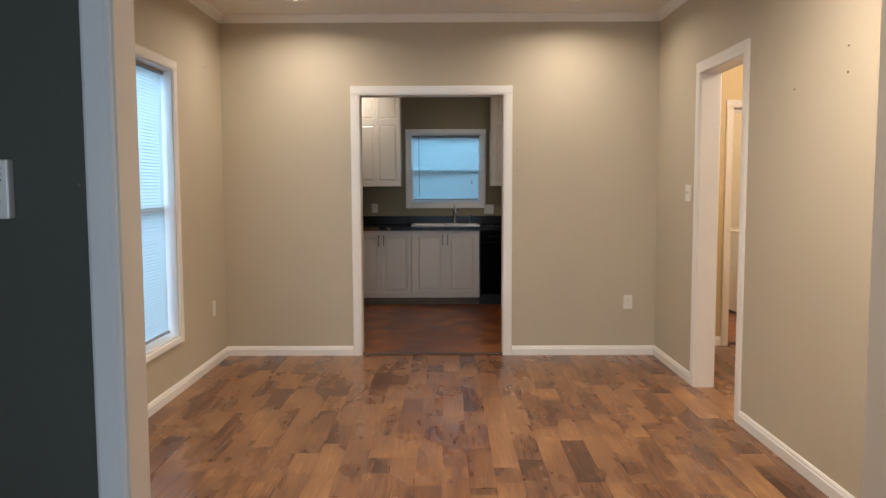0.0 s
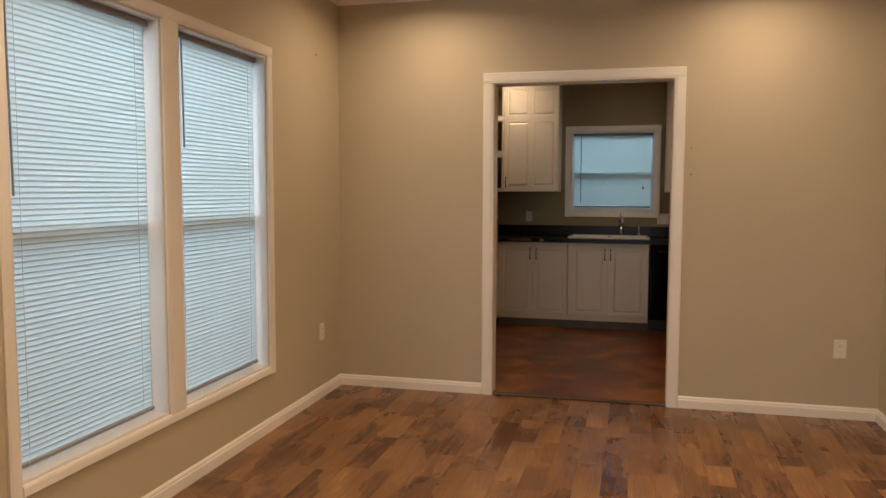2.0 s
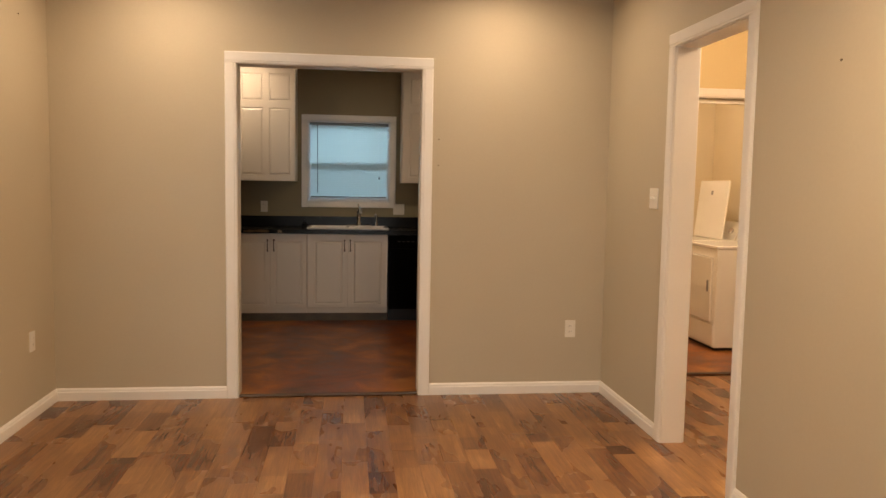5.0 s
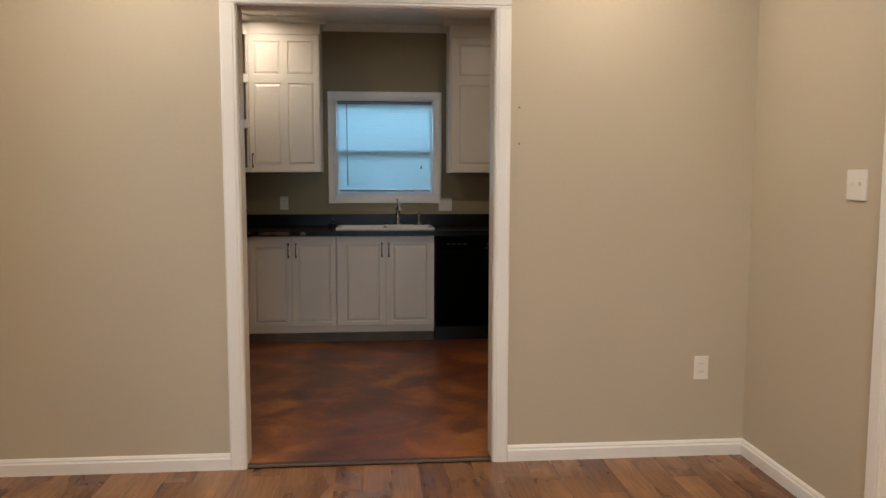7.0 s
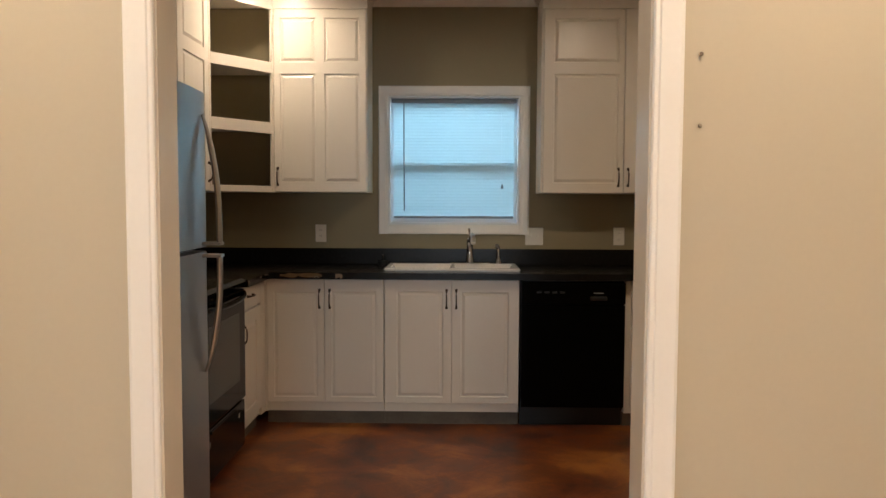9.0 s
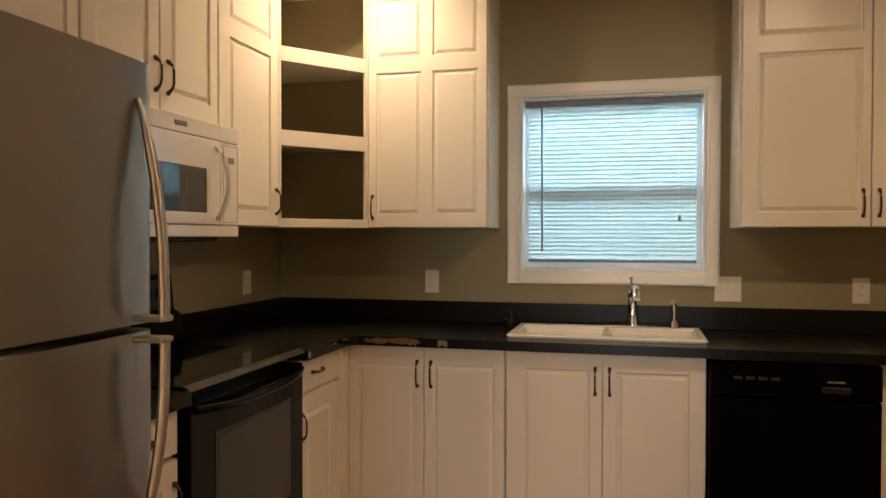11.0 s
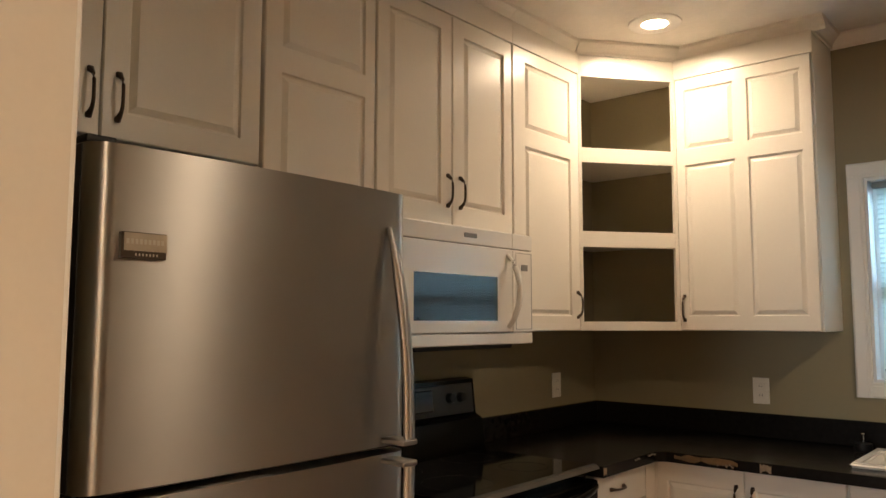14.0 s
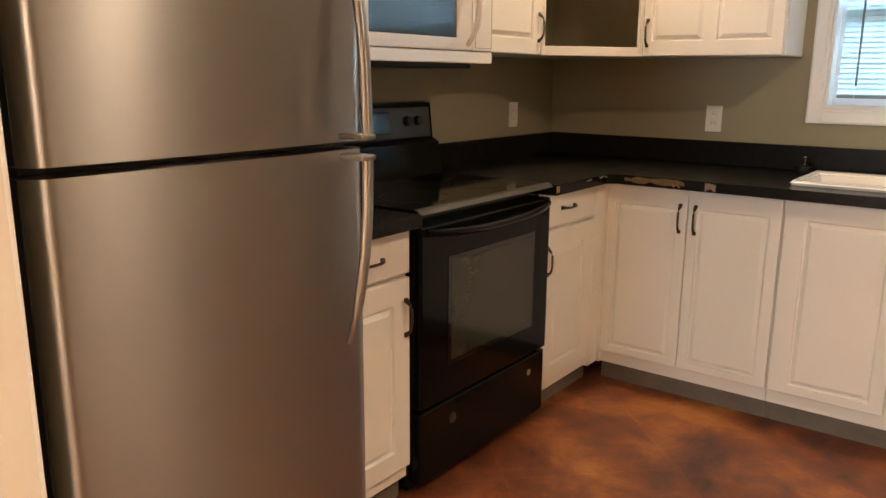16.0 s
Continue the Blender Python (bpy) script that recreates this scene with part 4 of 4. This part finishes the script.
# sink with tap
SK = thing("kitchen_sink", ORIGIN, "white enamel double-bowl sink set in the black worktop", "sink")
rimx, rimy, bowls = (1.393, 2.213), (9.448, 9.872), ((1.432, 1.79, 9.487, 9.795), (1.82, 2.174, 9.487, 9.795))
top = cells(rimx, rimy, list(bowls), 0.9155, 0.933, AT_Z)
bmesh.ops.bevel(top, geom=[e for e in top.edges if e.is_manifold and e.calc_face_angle(0) > 1.2], offset=0.008, segments=3, affect="EDGES")
part("rim", top, ENAMEL, SK, smooth=True)
for a, b, c, d in bowls:
    bowl = bmesh.new()
    prev = None
    for inset, z in ((-0.004, 0.925), (0.006, 0.90), (0.014, 0.78), (0.05, 0.755)):
        ring = [bowl.verts.new(p) for p in ((a + inset, c + inset, z), (b - inset, c + inset, z), (b - inset, d - inset, z), (a + inset, d - inset, z))]
        if prev:
            for k in range(4):
                bowl.faces.new((prev[k], prev[(k + 1) % 4], ring[(k + 1) % 4], ring[k]))
        prev = ring
    bowl.faces.new(prev)
    part("bowl", bowl, ENAMEL, SK)
    part("drain", lathe(bmesh.new(), [(0.01, 0.002), (0.038, 0.004), (0.042, 0.001), (0.042, 0.0)], ((a + b) / 2, (c + d) / 2, 0.755), 20), CHROME, SK, smooth=True)
TAP = thing("kitchen_faucet", pose(1.915, 9.833, 0.933), "chrome single-lever kitchen faucet on the sink rim", "faucet")
part("deck_plate", boxed(-0.125, 0.125, -0.024, 0.024, 0, 0.008, 0.004, 2), CHROME, TAP, smooth=True)
part("body", lathe(bmesh.new(), [(0.027, 0.008), (0.025, 0.03), (0.019, 0.06), (0.02, 0.13), (0.024, 0.145), (0.022, 0.16), (0.01, 0.166)], (0, 0, 0), 20), CHROME, TAP, smooth=True)
part("spout", tube(bmesh.new(), [(0, 0, 0.13), (0.006, -0.05, 0.175), (0.012, -0.11, 0.19), (0.016, -0.155, 0.175), (0.018, -0.175, 0.14)], [0.013, 0.013, 0.013, 0.016, 0.017], 12), CHROME, TAP, smooth=True)
part("lever", tube(bmesh.new(), [(0, 0, 0.165), (-0.004, 0.01, 0.2), (-0.006, 0.016, 0.225)], [0.008, 0.006, 0.009], 10), CHROME, TAP, smooth=True)
SP = thing("sink_sprayer", pose(2.10, 9.833, 0.933), "chrome side sprayer in its holder on the sink rim", "sink sprayer")
part("holder", lathe(bmesh.new(), [(0.022, 0), (0.02, 0.012), (0.014, 0.03)], (0, 0, 0), 16), CHROME, SP, smooth=True)
part("wand", tube(bmesh.new(), [(0, 0, 0.025), (0, 0, 0.07), (-0.002, -0.006, 0.1), (-0.012, -0.03, 0.118)], [0.011, 0.009, 0.012, 0.014], 12), CHROME, SP, smooth=True)
ST = thing("sink_stopper", pose(1.352, 9.86, 0.916), "black rubber sink stopper lying on the worktop", "sink stopper")
part("cup", lathe(bmesh.new(), [(0.03, 0), (0.034, 0.012), (0.034, 0.03), (0.012, 0.034)], (0, 0, 0), 20), MATTE_BLACK, ST, smooth=True)
part("knob", lathe(bmesh.new(), [(0.004, 0.034), (0.004, 0.06), (0.009, 0.066), (0.003, 0.07)], (0, 0, 0), 12), CHROME, ST, smooth=True)

# ---- dishwasher ----
DWA = thing("dishwasher", pose(2.206, FY, 0), "glossy black built-in dishwasher under the worktop", "dishwasher")
part("tub", boxed(0.004, 0.608, 0.022, 0.58, 0.1, 0.868), MATTE_BLACK, DWA)
part("door", boxed(0.004, 0.608, -0.022, 0.02, 0.125, 0.73, 0.006, 2), BLACK_DOOR, DWA)
ctl = part("control_panel", boxed(0.004, 0.608, -0.03, 0.02, 0.735, 0.866, 0.008, 2), BLACK_DOOR, DWA)
part("latch", boxed(0.40, 0.50, -0.036, -0.028, 0.76, 0.785, 0.004), MATTE_BLACK, ctl)
for k in range(4):
    part("button", boxed(0.09 + 0.045 * k, 0.12 + 0.045 * k, -0.0325, -0.029, 0.80, 0.812, 0.001), MATTE_BLACK, ctl)
part("badge", boxed(0.42, 0.48, -0.0315, -0.029, 0.80, 0.806), GREY_PLASTIC, ctl)
part("kick_plate", boxed(0.004, 0.608, 0.06, 0.08, 0.0, 0.118), MATTE_BLACK, DWA)

# ---- range ----
RING = material("faint_grey_print", (0.03, 0.03, 0.03), 0.25, vary=0.2, scale=30)


def hoop(r0, r1, x, y, z, n=40):
    bm = bmesh.new()
    rings = [[bm.verts.new((x + r * math.cos(2 * math.pi * k / n), y + r * math.sin(2 * math.pi * k / n), h)) for k in range(n)] for r, h in ((r0, z - 0.0005), (r0, z), (r1, z), (r1, z - 0.0005))]
    for p, q in zip(rings, rings[1:]):
        for k in range(n):
            bm.faces.new((p[k], p[(k + 1) % n], q[(k + 1) % n], q[k]))
    return bm


RG = thing("electric_range", facing_east(0.70, 8.122), "black freestanding electric range with a glass cooktop", "range")
RW = 0.765
part("body", boxed(0.003, RW - 0.003, 0.03, 0.60, 0.03, 0.90, 0.004), BLACK, RG)
part("cooktop", boxed(0, RW, -0.012, 0.55, 0.902, 0.922, 0.006, 2), BLACK_GLASS, RG)
part("front_trim", prism(bmesh.new(), [(-0.026, 0.909), (-0.014, 0.921), (0.000, 0.9245), (0.000, 0.917), (-0.014, 0.908)], lambda u, v, w: (w, u, v), 0.002, RW - 0.002), material("worn_dark_trim", (0.06, 0.055, 0.048), 0.3, metal=0.35, vary=0.4, scale=14), RG, "worn dark glossy trim strip")
for x, y, r in ((0.2, 0.16, 0.115), (0.2, 0.42, 0.085), (0.56, 0.16, 0.085), (0.56, 0.42, 0.105)):
    part("burner_ring", hoop(r - 0.003, r, x, y, 0.9224), RING, RG)
door = part("oven_door", boxed(0.006, RW - 0.006, -0.02, 0.028, 0.30, 0.872, 0.008, 2), BLACK, RG)
part("window", boxed(0.155, 0.635, -0.0225, -0.018, 0.425, 0.748, 0.002), OVEN_GLASS, door, "smoked glass oven window")
part("window_border", cells((0.14, 0.65), (0.41, 0.763), [(0.156, 0.634, 0.426, 0.747)], -0.0215, -0.018, AT_Y), BLACK_GLASS, door)
hb = bmesh.new()
tube(hb, [(0.03 + (RW - 0.06) * k / 14, -0.022 - 0.036 * (1 - (k / 7 - 1) ** 4), 0.853 - 0.016 * (1 - (k / 7 - 1) ** 2)) for k in range(15)], 0.013, 10)
part("handle", hb, BLACK, door, "curved black handle bar", smooth=True)
drawer = part("storage_drawer", boxed(0.006, RW - 0.006, -0.014, 0.028, 0.045, 0.288, 0.008, 2), BLACK, RG)
part("grip", boxed(0.2, RW - 0.2, -0.02, -0.012, 0.262, 0.278, 0.003), BLACK, drawer)
part("badge", lathe(bmesh.new(), [(0.018, 0.0), (0.018, 0.002), (0.01, 0.003)], (0, 0, 0), 20), BADGE_DARK, drawer).matrix_basis = pose(0.177, -0.0135, 0.22, 90, 0, 0)
part("badge", lathe(bmesh.new(), [(0.012, 0.0), (0.012, 0.002), (0.006, 0.003)], (0, 0, 0), 20), BADGE_PALE, drawer).matrix_basis = pose(0.65, -0.0135, 0.226, 90, 0, 0)
bg = part("backguard", prism(bmesh.new(), [(0.48, 0.92), (0.60, 0.92), (0.60, 1.19), (0.585, 1.20), (0.545, 1.195), (0.53, 1.06), (0.50, 1.045)], lambda u, v, w: (w, u, v), 0.004, RW - 0.004), BLACK, RG)
tilt = pose(0, 0.536, 1.12, -6, 0, 0)
face = part("control_face", boxed(0.02, RW - 0.02, -0.004, 0.004, -0.055, 0.06, 0.002), material("charcoal_control_face", (0.03, 0.032, 0.034), 0.35, vary=0.2, scale=20), bg, "charcoal control face")
face.matrix_basis = tilt
for x in (0.07, 0.135, 0.60, 0.665):
    k = part("knob", lathe(bmesh.new(), [(0.021, 0.0), (0.02, 0.012), (0.016, 0.02), (0.006, 0.021)], (0, 0, 0), 20), MATTE_BLACK, bg, smooth=True)
    k.matrix_basis = tilt @ pose(x, -0.004, 0.008, 90, 0, 0)
dp = part("clock_panel", boxed(0.27, 0.50, -0.008, -0.003, -0.035, 0.045, 0.004), BLACK_GLASS, bg)
dp.matrix_basis = tilt
ck = part("clock", boxed(0.36, 0.375, -0.0095, -0.007, 0.012, 0.022), CLOCK, bg, "small green lit clock digits")
ck.matrix_basis = tilt
for x in (0.05, RW - 0.05):
    part("foot", boxed(x - 0.02, x + 0.02, 0.05, 0.09, 0, 0.031), MATTE_BLACK, RG)

# ---- microwave ----
MW = thing("microwave", facing_east(0.465, 8.09), "white over-the-range microwave hung under the cabinet", "microwave")
MWW = 0.765
part("body", boxed(0, MWW, 0.03, 0.373, 1.343, 1.750, 0.003), ENAMEL, MW)
part("underside", boxed(0.02, MWW - 0.06, 0.05, 0.35, 1.326, 1.3435, 0.004), MATTE_BLACK, MW, "dark vent underside")
part("top_grille", boxed(0, MWW - 0.1302, -0.002, 0.03, 1.690, 1.748, 0.003), ENAMEL, MW)
part("top_grille", boxed(MWW - 0.13, MWW, -0.002, 0.03, 1.690, 1.748, 0.003), ENAMEL, MW)
part("badge", boxed(0.355, 0.425, -0.004, -0.001, 1.712, 1.728, 0.002), GREY_PLASTIC, MW, "small grey badge")
md = part("door", boxed(0, MWW - 0.131, -0.004, 0.03, 1.385, 1.688, 0.006, 2), ENAMEL, MW)
part("window_frame", cells((0.04, 0.60), (1.405, 1.655), [(0.10, 0.54, 1.427, 1.582)], -0.0058, -0.003, AT_Y), ENAMEL, md)
part("window", boxed(0.0995, 0.5405, -0.0052, -0.003, 1.4265, 1.5825), MW_GLASS, md, "dark tinted window")
hb = bmesh.new()
tube(hb, [(0.605 + 0.012 * math.sin(math.pi * k / 12), -0.004 - 0.045 * math.sin(math.pi * k / 12) ** 0.7, 1.404 + 0.262 * k / 12) for k in range(13)], [0.011 + 0.003 * math.sin(math.pi * k / 12) for k in range(13)], 10, 0.7)
part("handle", hb, ENAMEL, md, "white bowed handle", smooth=True)
cp = part("control_panel", boxed(MWW - 0.129, MWW, -0.003, 0.03, 1.385, 1.688, 0.004), ENAMEL, MW)
part("display", boxed(MWW - 0.075, MWW - 0.035, -0.0045, -0.002, 1.612, 1.635), GREY_PLASTIC, cp, "grey display")
part("seam", cells((MWW - 0.11, MWW - 0.008), (1.395, 1.678), [(MWW - 0.108, MWW - 0.010, 1.397, 1.676)], -0.0036, -0.002, AT_Y), GREY_PLASTIC, cp)
part("bottom_rail", boxed(0, MWW, -0.002, 0.03, 1.343, 1.383, 0.003), ENAMEL, MW)

# ---- refrigerator ----
FR = thing("refrigerator", facing_east(0.925, 6.968), "brushed stainless top-freezer refrigerator with dark sides", "refrigerator")
FW = 0.720
part("cabinet", boxed(0.004, FW - 0.004, 0.075, 0.80, 0.03, 1.70, 0.006), DARK_SIDE, FR, "dark charcoal cabinet sides")
part("base_grille", boxed(0.01, FW - 0.01, 0.05, 0.08, 0.02, 0.09, 0.003), MATTE_BLACK, FR)
part("gasket", boxed(0.012, FW - 0.012, 0.058, 0.076, 0.1, 1.70), MATTE_BLACK, FR)


def fridge_door(name, z0, z1):
    r, n, bulge = 0.038, 8, 0.010
    pr = [(0.0, 0.058), (0.0, r)]
    pr += [(r - r * math.cos(math.pi / 2 * k / n), r - r * math.sin(math.pi / 2 * k / n)) for k in range(1, n + 1)]
    pr += [(FW - r + r * math.sin(math.pi / 2 * k / n), r - r * math.cos(math.pi / 2 * k / n)) for k in range(0, n + 1)]
    pr += [(FW, 0.058)]
    front = [(r + (FW - 2 * r) * k / 24, -bulge * (1 - (k / 12 - 1) ** 2)) for k in range(1, 24)]
    at = pr.index(next(p for p in pr if p[0] >= r - 1e-6 and p[1] < 1e-6)) + 1
    bm = prism(bmesh.new(), pr[:at] + front + pr[at:], AT_Z, z0, z1)
    return part(name, bm, STEEL, FR, "brushed stainless door", smooth=True)


top_door, low_door = fridge_door("freezer_door", 1.163, 1.71), fridge_door("fridge_door", 0.10, 1.146)


for door_part, z0, z1 in ((top_door, 1.165, 1.708), (low_door, 0.102, 1.144)):
    part("door_edge", boxed(-0.0015, 0.001, 0.036, 0.0585, z0, z1), MATTE_BLACK, door_part, "black plastic door edge")


def fridge_handle(parent, z_far, z_near):
    """A bowed flat bar from a tip on the door to a bracket beside the seam."""
    bm, n = bmesh.new(), 16
    pts, out = [], []
    for k in range(n + 1):
        s = k / n
        bow = 0.053 * math.sin(math.pi / 2 * min(1, s * 1.25)) ** 0.8
        pts.append((0.649 + 0.012 * s, -0.004 - bow, z_far + (z_near - z_far) * s))
    tube(bm, pts, [0.006 + 0.008 * min(1, k / 4) for k in range(n + 1)], 10, 0.75)
    box(bm, 0.631, 0.675, -0.070, 0.003, z_near - 0.006, z_near + 0.006, 0.003)
    return part("handle", bm, STEEL, parent, "bowed stainless bar handle", smooth=True)


fridge_handle(top_door, 1.63, 1.176)
fridge_handle(low_door, 0.715, 1.133)
part("badge", boxed(0.047, 0.124, -0.0105, 0.001, 1.527, 1.569, 0.001), BADGE_DARK, top_door, "dark metal badge")
part("badge_plate", boxed(0.051, 0.124, -0.0115, -0.003, 1.539, 1.5677), BADGE_PALE, top_door)
for k in range(9):
    part("badge_mark", boxed(0.0545 + 0.0074 * k, 0.0588 + 0.0074 * k, -0.0122, -0.0112, 1.550, 1.558), LETTER, top_door)
for k in range(7):
    part("badge_mark", boxed(0.070 + 0.006 * k, 0.0725 + 0.006 * k, -0.0112, -0.0103, 1.531, 1.535), LETTER, top_door)
part("hinge_cover", boxed(0.0, 0.05, 0.022, 0.11, 1.7105, 1.724, 0.005, 2), MATTE_BLACK, FR, "black hinge cover")

# ---- laundry ----
ROOM = ORIGIN


def washer(m, label, lid_up):
    """A top-loading machine whose front faces -y."""
    holder = thing("washing_machine" if lid_up else "clothes_dryer", m, label, "washing machine" if lid_up else "clothes dryer")
    part("body", boxed(0, 0.65, 0.004, 0.65, 0.025, 0.875, 0.012, 3), ENAMEL, holder)
    part("base", boxed(0.02, 0.63, 0.03, 0.62, 0.0, 0.03), MATTE_BLACK, holder)
    part("top", boxed(-0.004, 0.654, -0.004, 0.656, 0.876, 0.90, 0.008, 3), ENAMEL, holder)
    con = part("console", prism(bmesh.new(), [(0.50, 0.9), (0.65, 0.9), (0.65, 1.06), (0.60, 1.07)], lambda u, v, w: (w, u, v), 0.0, 0.65), ENAMEL, holder)
    for x in (0.12, 0.25, 0.53):
        k = part("dial", lathe(bmesh.new(), [(0.03, 0), (0.027, 0.02), (0.01, 0.022)], (0, 0, 0), 20), CHROME, con, "silver control dial", smooth=True)
        k.matrix_basis = pose(x, 0.545, 0.98, 60, 0, 0)
    if lid_up:
        lid = part("lid", boxed(0.03, 0.62, -0.009, 0.009, 0.0, 0.56, 0.008, 3), ENAMEL, holder, "raised white lid")
        lid.matrix_basis = pose(0, 0.40, 0.905, -6, 0, 0)
        k = part("lid_catch", boxed(0.29, 0.33, -0.013, -0.008, 0.42, 0.46, 0.002), GREY_PLASTIC, holder)
        k.matrix_basis = lid.matrix_basis
    else:
        part("door", boxed(0.06, 0.59, -0.012, 0.006, 0.24, 0.80, 0.014, 3), ENAMEL, holder)
        part("door_handle", boxed(0.52, 0.545, -0.02, -0.01, 0.50, 0.60, 0.004), GREY_PLASTIC, holder)
        part("toe_panel", boxed(0.012, 0.638, -0.002, 0.006, 0.04, 0.225, 0.006, 2), ENAMEL, holder)
    return holder


facing_west = lambda x, y: pose(x, y, 0, 0, 0, -90)
washer(facing_west(4.905, 8.60), "white clothes dryer against the laundry wall", False)
washer(facing_west(4.905, 9.275), "white top-loading washing machine with its lid raised", True)

BT = thing("small_bottle", pose(5.532, 8.45, 1.066), "small dark bottle standing on the dryer console", "bottle")
part("bottle", lathe(bmesh.new(), [(0.022, 0), (0.024, 0.01), (0.023, 0.05), (0.012, 0.062)], (0, 0, 0), 16), MATTE_BLACK, BT, smooth=True)
part("cap", lathe(bmesh.new(), [(0.013, 0.062), (0.013, 0.08), (0.010, 0.082)], (0, 0, 0), 14), GREY_PLASTIC, BT, smooth=True)

VC = thing("upright_vacuum", pose(5.17, 7.62, 0), "white and black upright steam cleaner standing by the door", "vacuum cleaner")
part("floor_head", boxed(-0.12, 0.10, -0.16, 0.10, 0.0, 0.05, 0.02, 3), GREY_PLASTIC, VC, "grey floor head with a cloth")
part("pad", boxed(-0.13, 0.11, -0.17, 0.11, 0.001, 0.014, 0.004), CLOTH, VC, "cream cloth pad")
part("lower_body", tube(bmesh.new(), [(0, 0, 0.03), (0, 0, 0.12), (0.004, 0, 0.62), (0.006, 0, 0.70)], [0.05, 0.06, 0.058, 0.05], 16, 0.8), PLASTIC, VC, "white plastic body", smooth=True)
part("dark_window", tube(bmesh.new(), [(-0.012, -0.012, 0.17), (-0.010, -0.012, 0.39)], 0.052, 16, 0.8), MATTE_BLACK, VC, smooth=True)
for z in (0.68, 0.76):
    part("label_band", tube(bmesh.new(), [(0.006, 0, z), (0.006, 0, z + 0.014)], 0.0535, 16, 0.8), RED if z < 0.7 else MATTE_BLACK, VC, smooth=True)
part("upper_body", tube(bmesh.new(), [(0.006, 0, 0.69), (0.008, 0, 0.95)], 0.052, 16, 0.8), PLASTIC, VC, smooth=True)
part("tank", tube(bmesh.new(), [(0.004, -0.01, 0.96), (0.006, -0.01, 1.14)], 0.05, 16, 0.8), MATTE_BLACK, VC, "black tank", smooth=True)
part("hose_wrap", tube(bmesh.new(), [(-0.05, -0.03, 1.17), (-0.01, -0.02, 1.23), (0.03, 0, 1.13), (0.01, -0.02, 1.21)], [0.02, 0.035, 0.025, 0.02], 10), CLOTH, VC, "cream cloth wrapped around the pole", smooth=True)
part("handle", tube(bmesh.new(), [(0.01, 0, 1.13), (0.014, 0, 1.42)], [0.042, 0.046], 16, 0.8), PLASTIC, VC, smooth=True)
part("handle_cap", tube(bmesh.new(), [(0.014, 0, 1.42), (0.014, 0, 1.452)], [0.047, 0.042], 16, 0.8), MATTE_BLACK, VC, "black handle cap", smooth=True)

# ---- floor boards ----
BW, GAP = 0.128, 0.0003


def boards(x0, x1, y0, y1, parent, seed):
    rng, shared = random.Random(seed), {}
    x = x0
    while x < x1 - 0.01:
        w = min(BW, x1 - x)
        y = y0 - rng.uniform(0, 0.7)
        while y < y1:
            length = rng.choice((0.42, 0.62, 0.84, 1.08))
            a, b = max(y, y0), min(y + length, y1)
            y += length
            if b - a < 0.03:
                continue
            key = (round(w, 3), round(b - a, 3))
            if key not in shared:
                bm = bmesh.new()
                h, c = 0.010, 0.0007
                v = [[bm.verts.new(p) for p in ((GAP + i, GAP + i, z), (w - GAP - i, GAP + i, z), (w - GAP - i, b - a - GAP - i, z), (GAP + i, b - a - GAP - i, z))] for i, z in ((0, -h), (0, -c), (c, 0))]
                for p, q in zip(v, v[1:]):
                    for k in range(4):
                        bm.faces.new((p[k], p[(k + 1) % 4], q[(k + 1) % 4], q[k]))
                bm.faces.new(v[2])
                shared[key] = part("plank", bm, BOARD, parent)
                ob = shared[key]
            else:
                ob = new("plank", shared[key].data)
                ob.parent = parent
            ob.matrix_basis = pose(x, a, SUB + rng.uniform(-0.0003, 0.0003))
        x += BW


boards(0.0, 3.53, 3.0, 6.795, FLOOR, 3)
boards(3.53, 5.6, 5.0, 6.83, FLOOR, 5)
boards(3.65, 5.6, 6.83, 7.19, FLOOR_HALL, 6)


def plain_boards(x0, x1, y0, y1, parent, seed):
    """The rest of the laminate, joined into one part."""
    rng, bm = random.Random(seed), bmesh.new()
    x = x0
    while x < x1 - 0.01:
        w, y = min(BW, x1 - x), y0 - rng.uniform(0, 0.7)
        while y < y1:
            length = rng.choice((0.42, 0.62, 0.84, 1.08))
            a, c = max(y, y0), min(y + length, y1)
            y += length
            if c - a > 0.03:
                box(bm, x + GAP, x + w - GAP, a + GAP, c - GAP, SUB - 0.009, SUB)
        x += BW
    tagged(part("planks", bm, BOARD_REST, parent), kind="stuff")


plain_boards(0.0, 3.53, 2.44, 2.999, FLOOR, 8)
plain_boards(-1.5, 5.0, -2.48, 2.439, FLOOR, 9)
plain_boards(3.65, 5.6, 3.42, 4.999, FLOOR, 10)
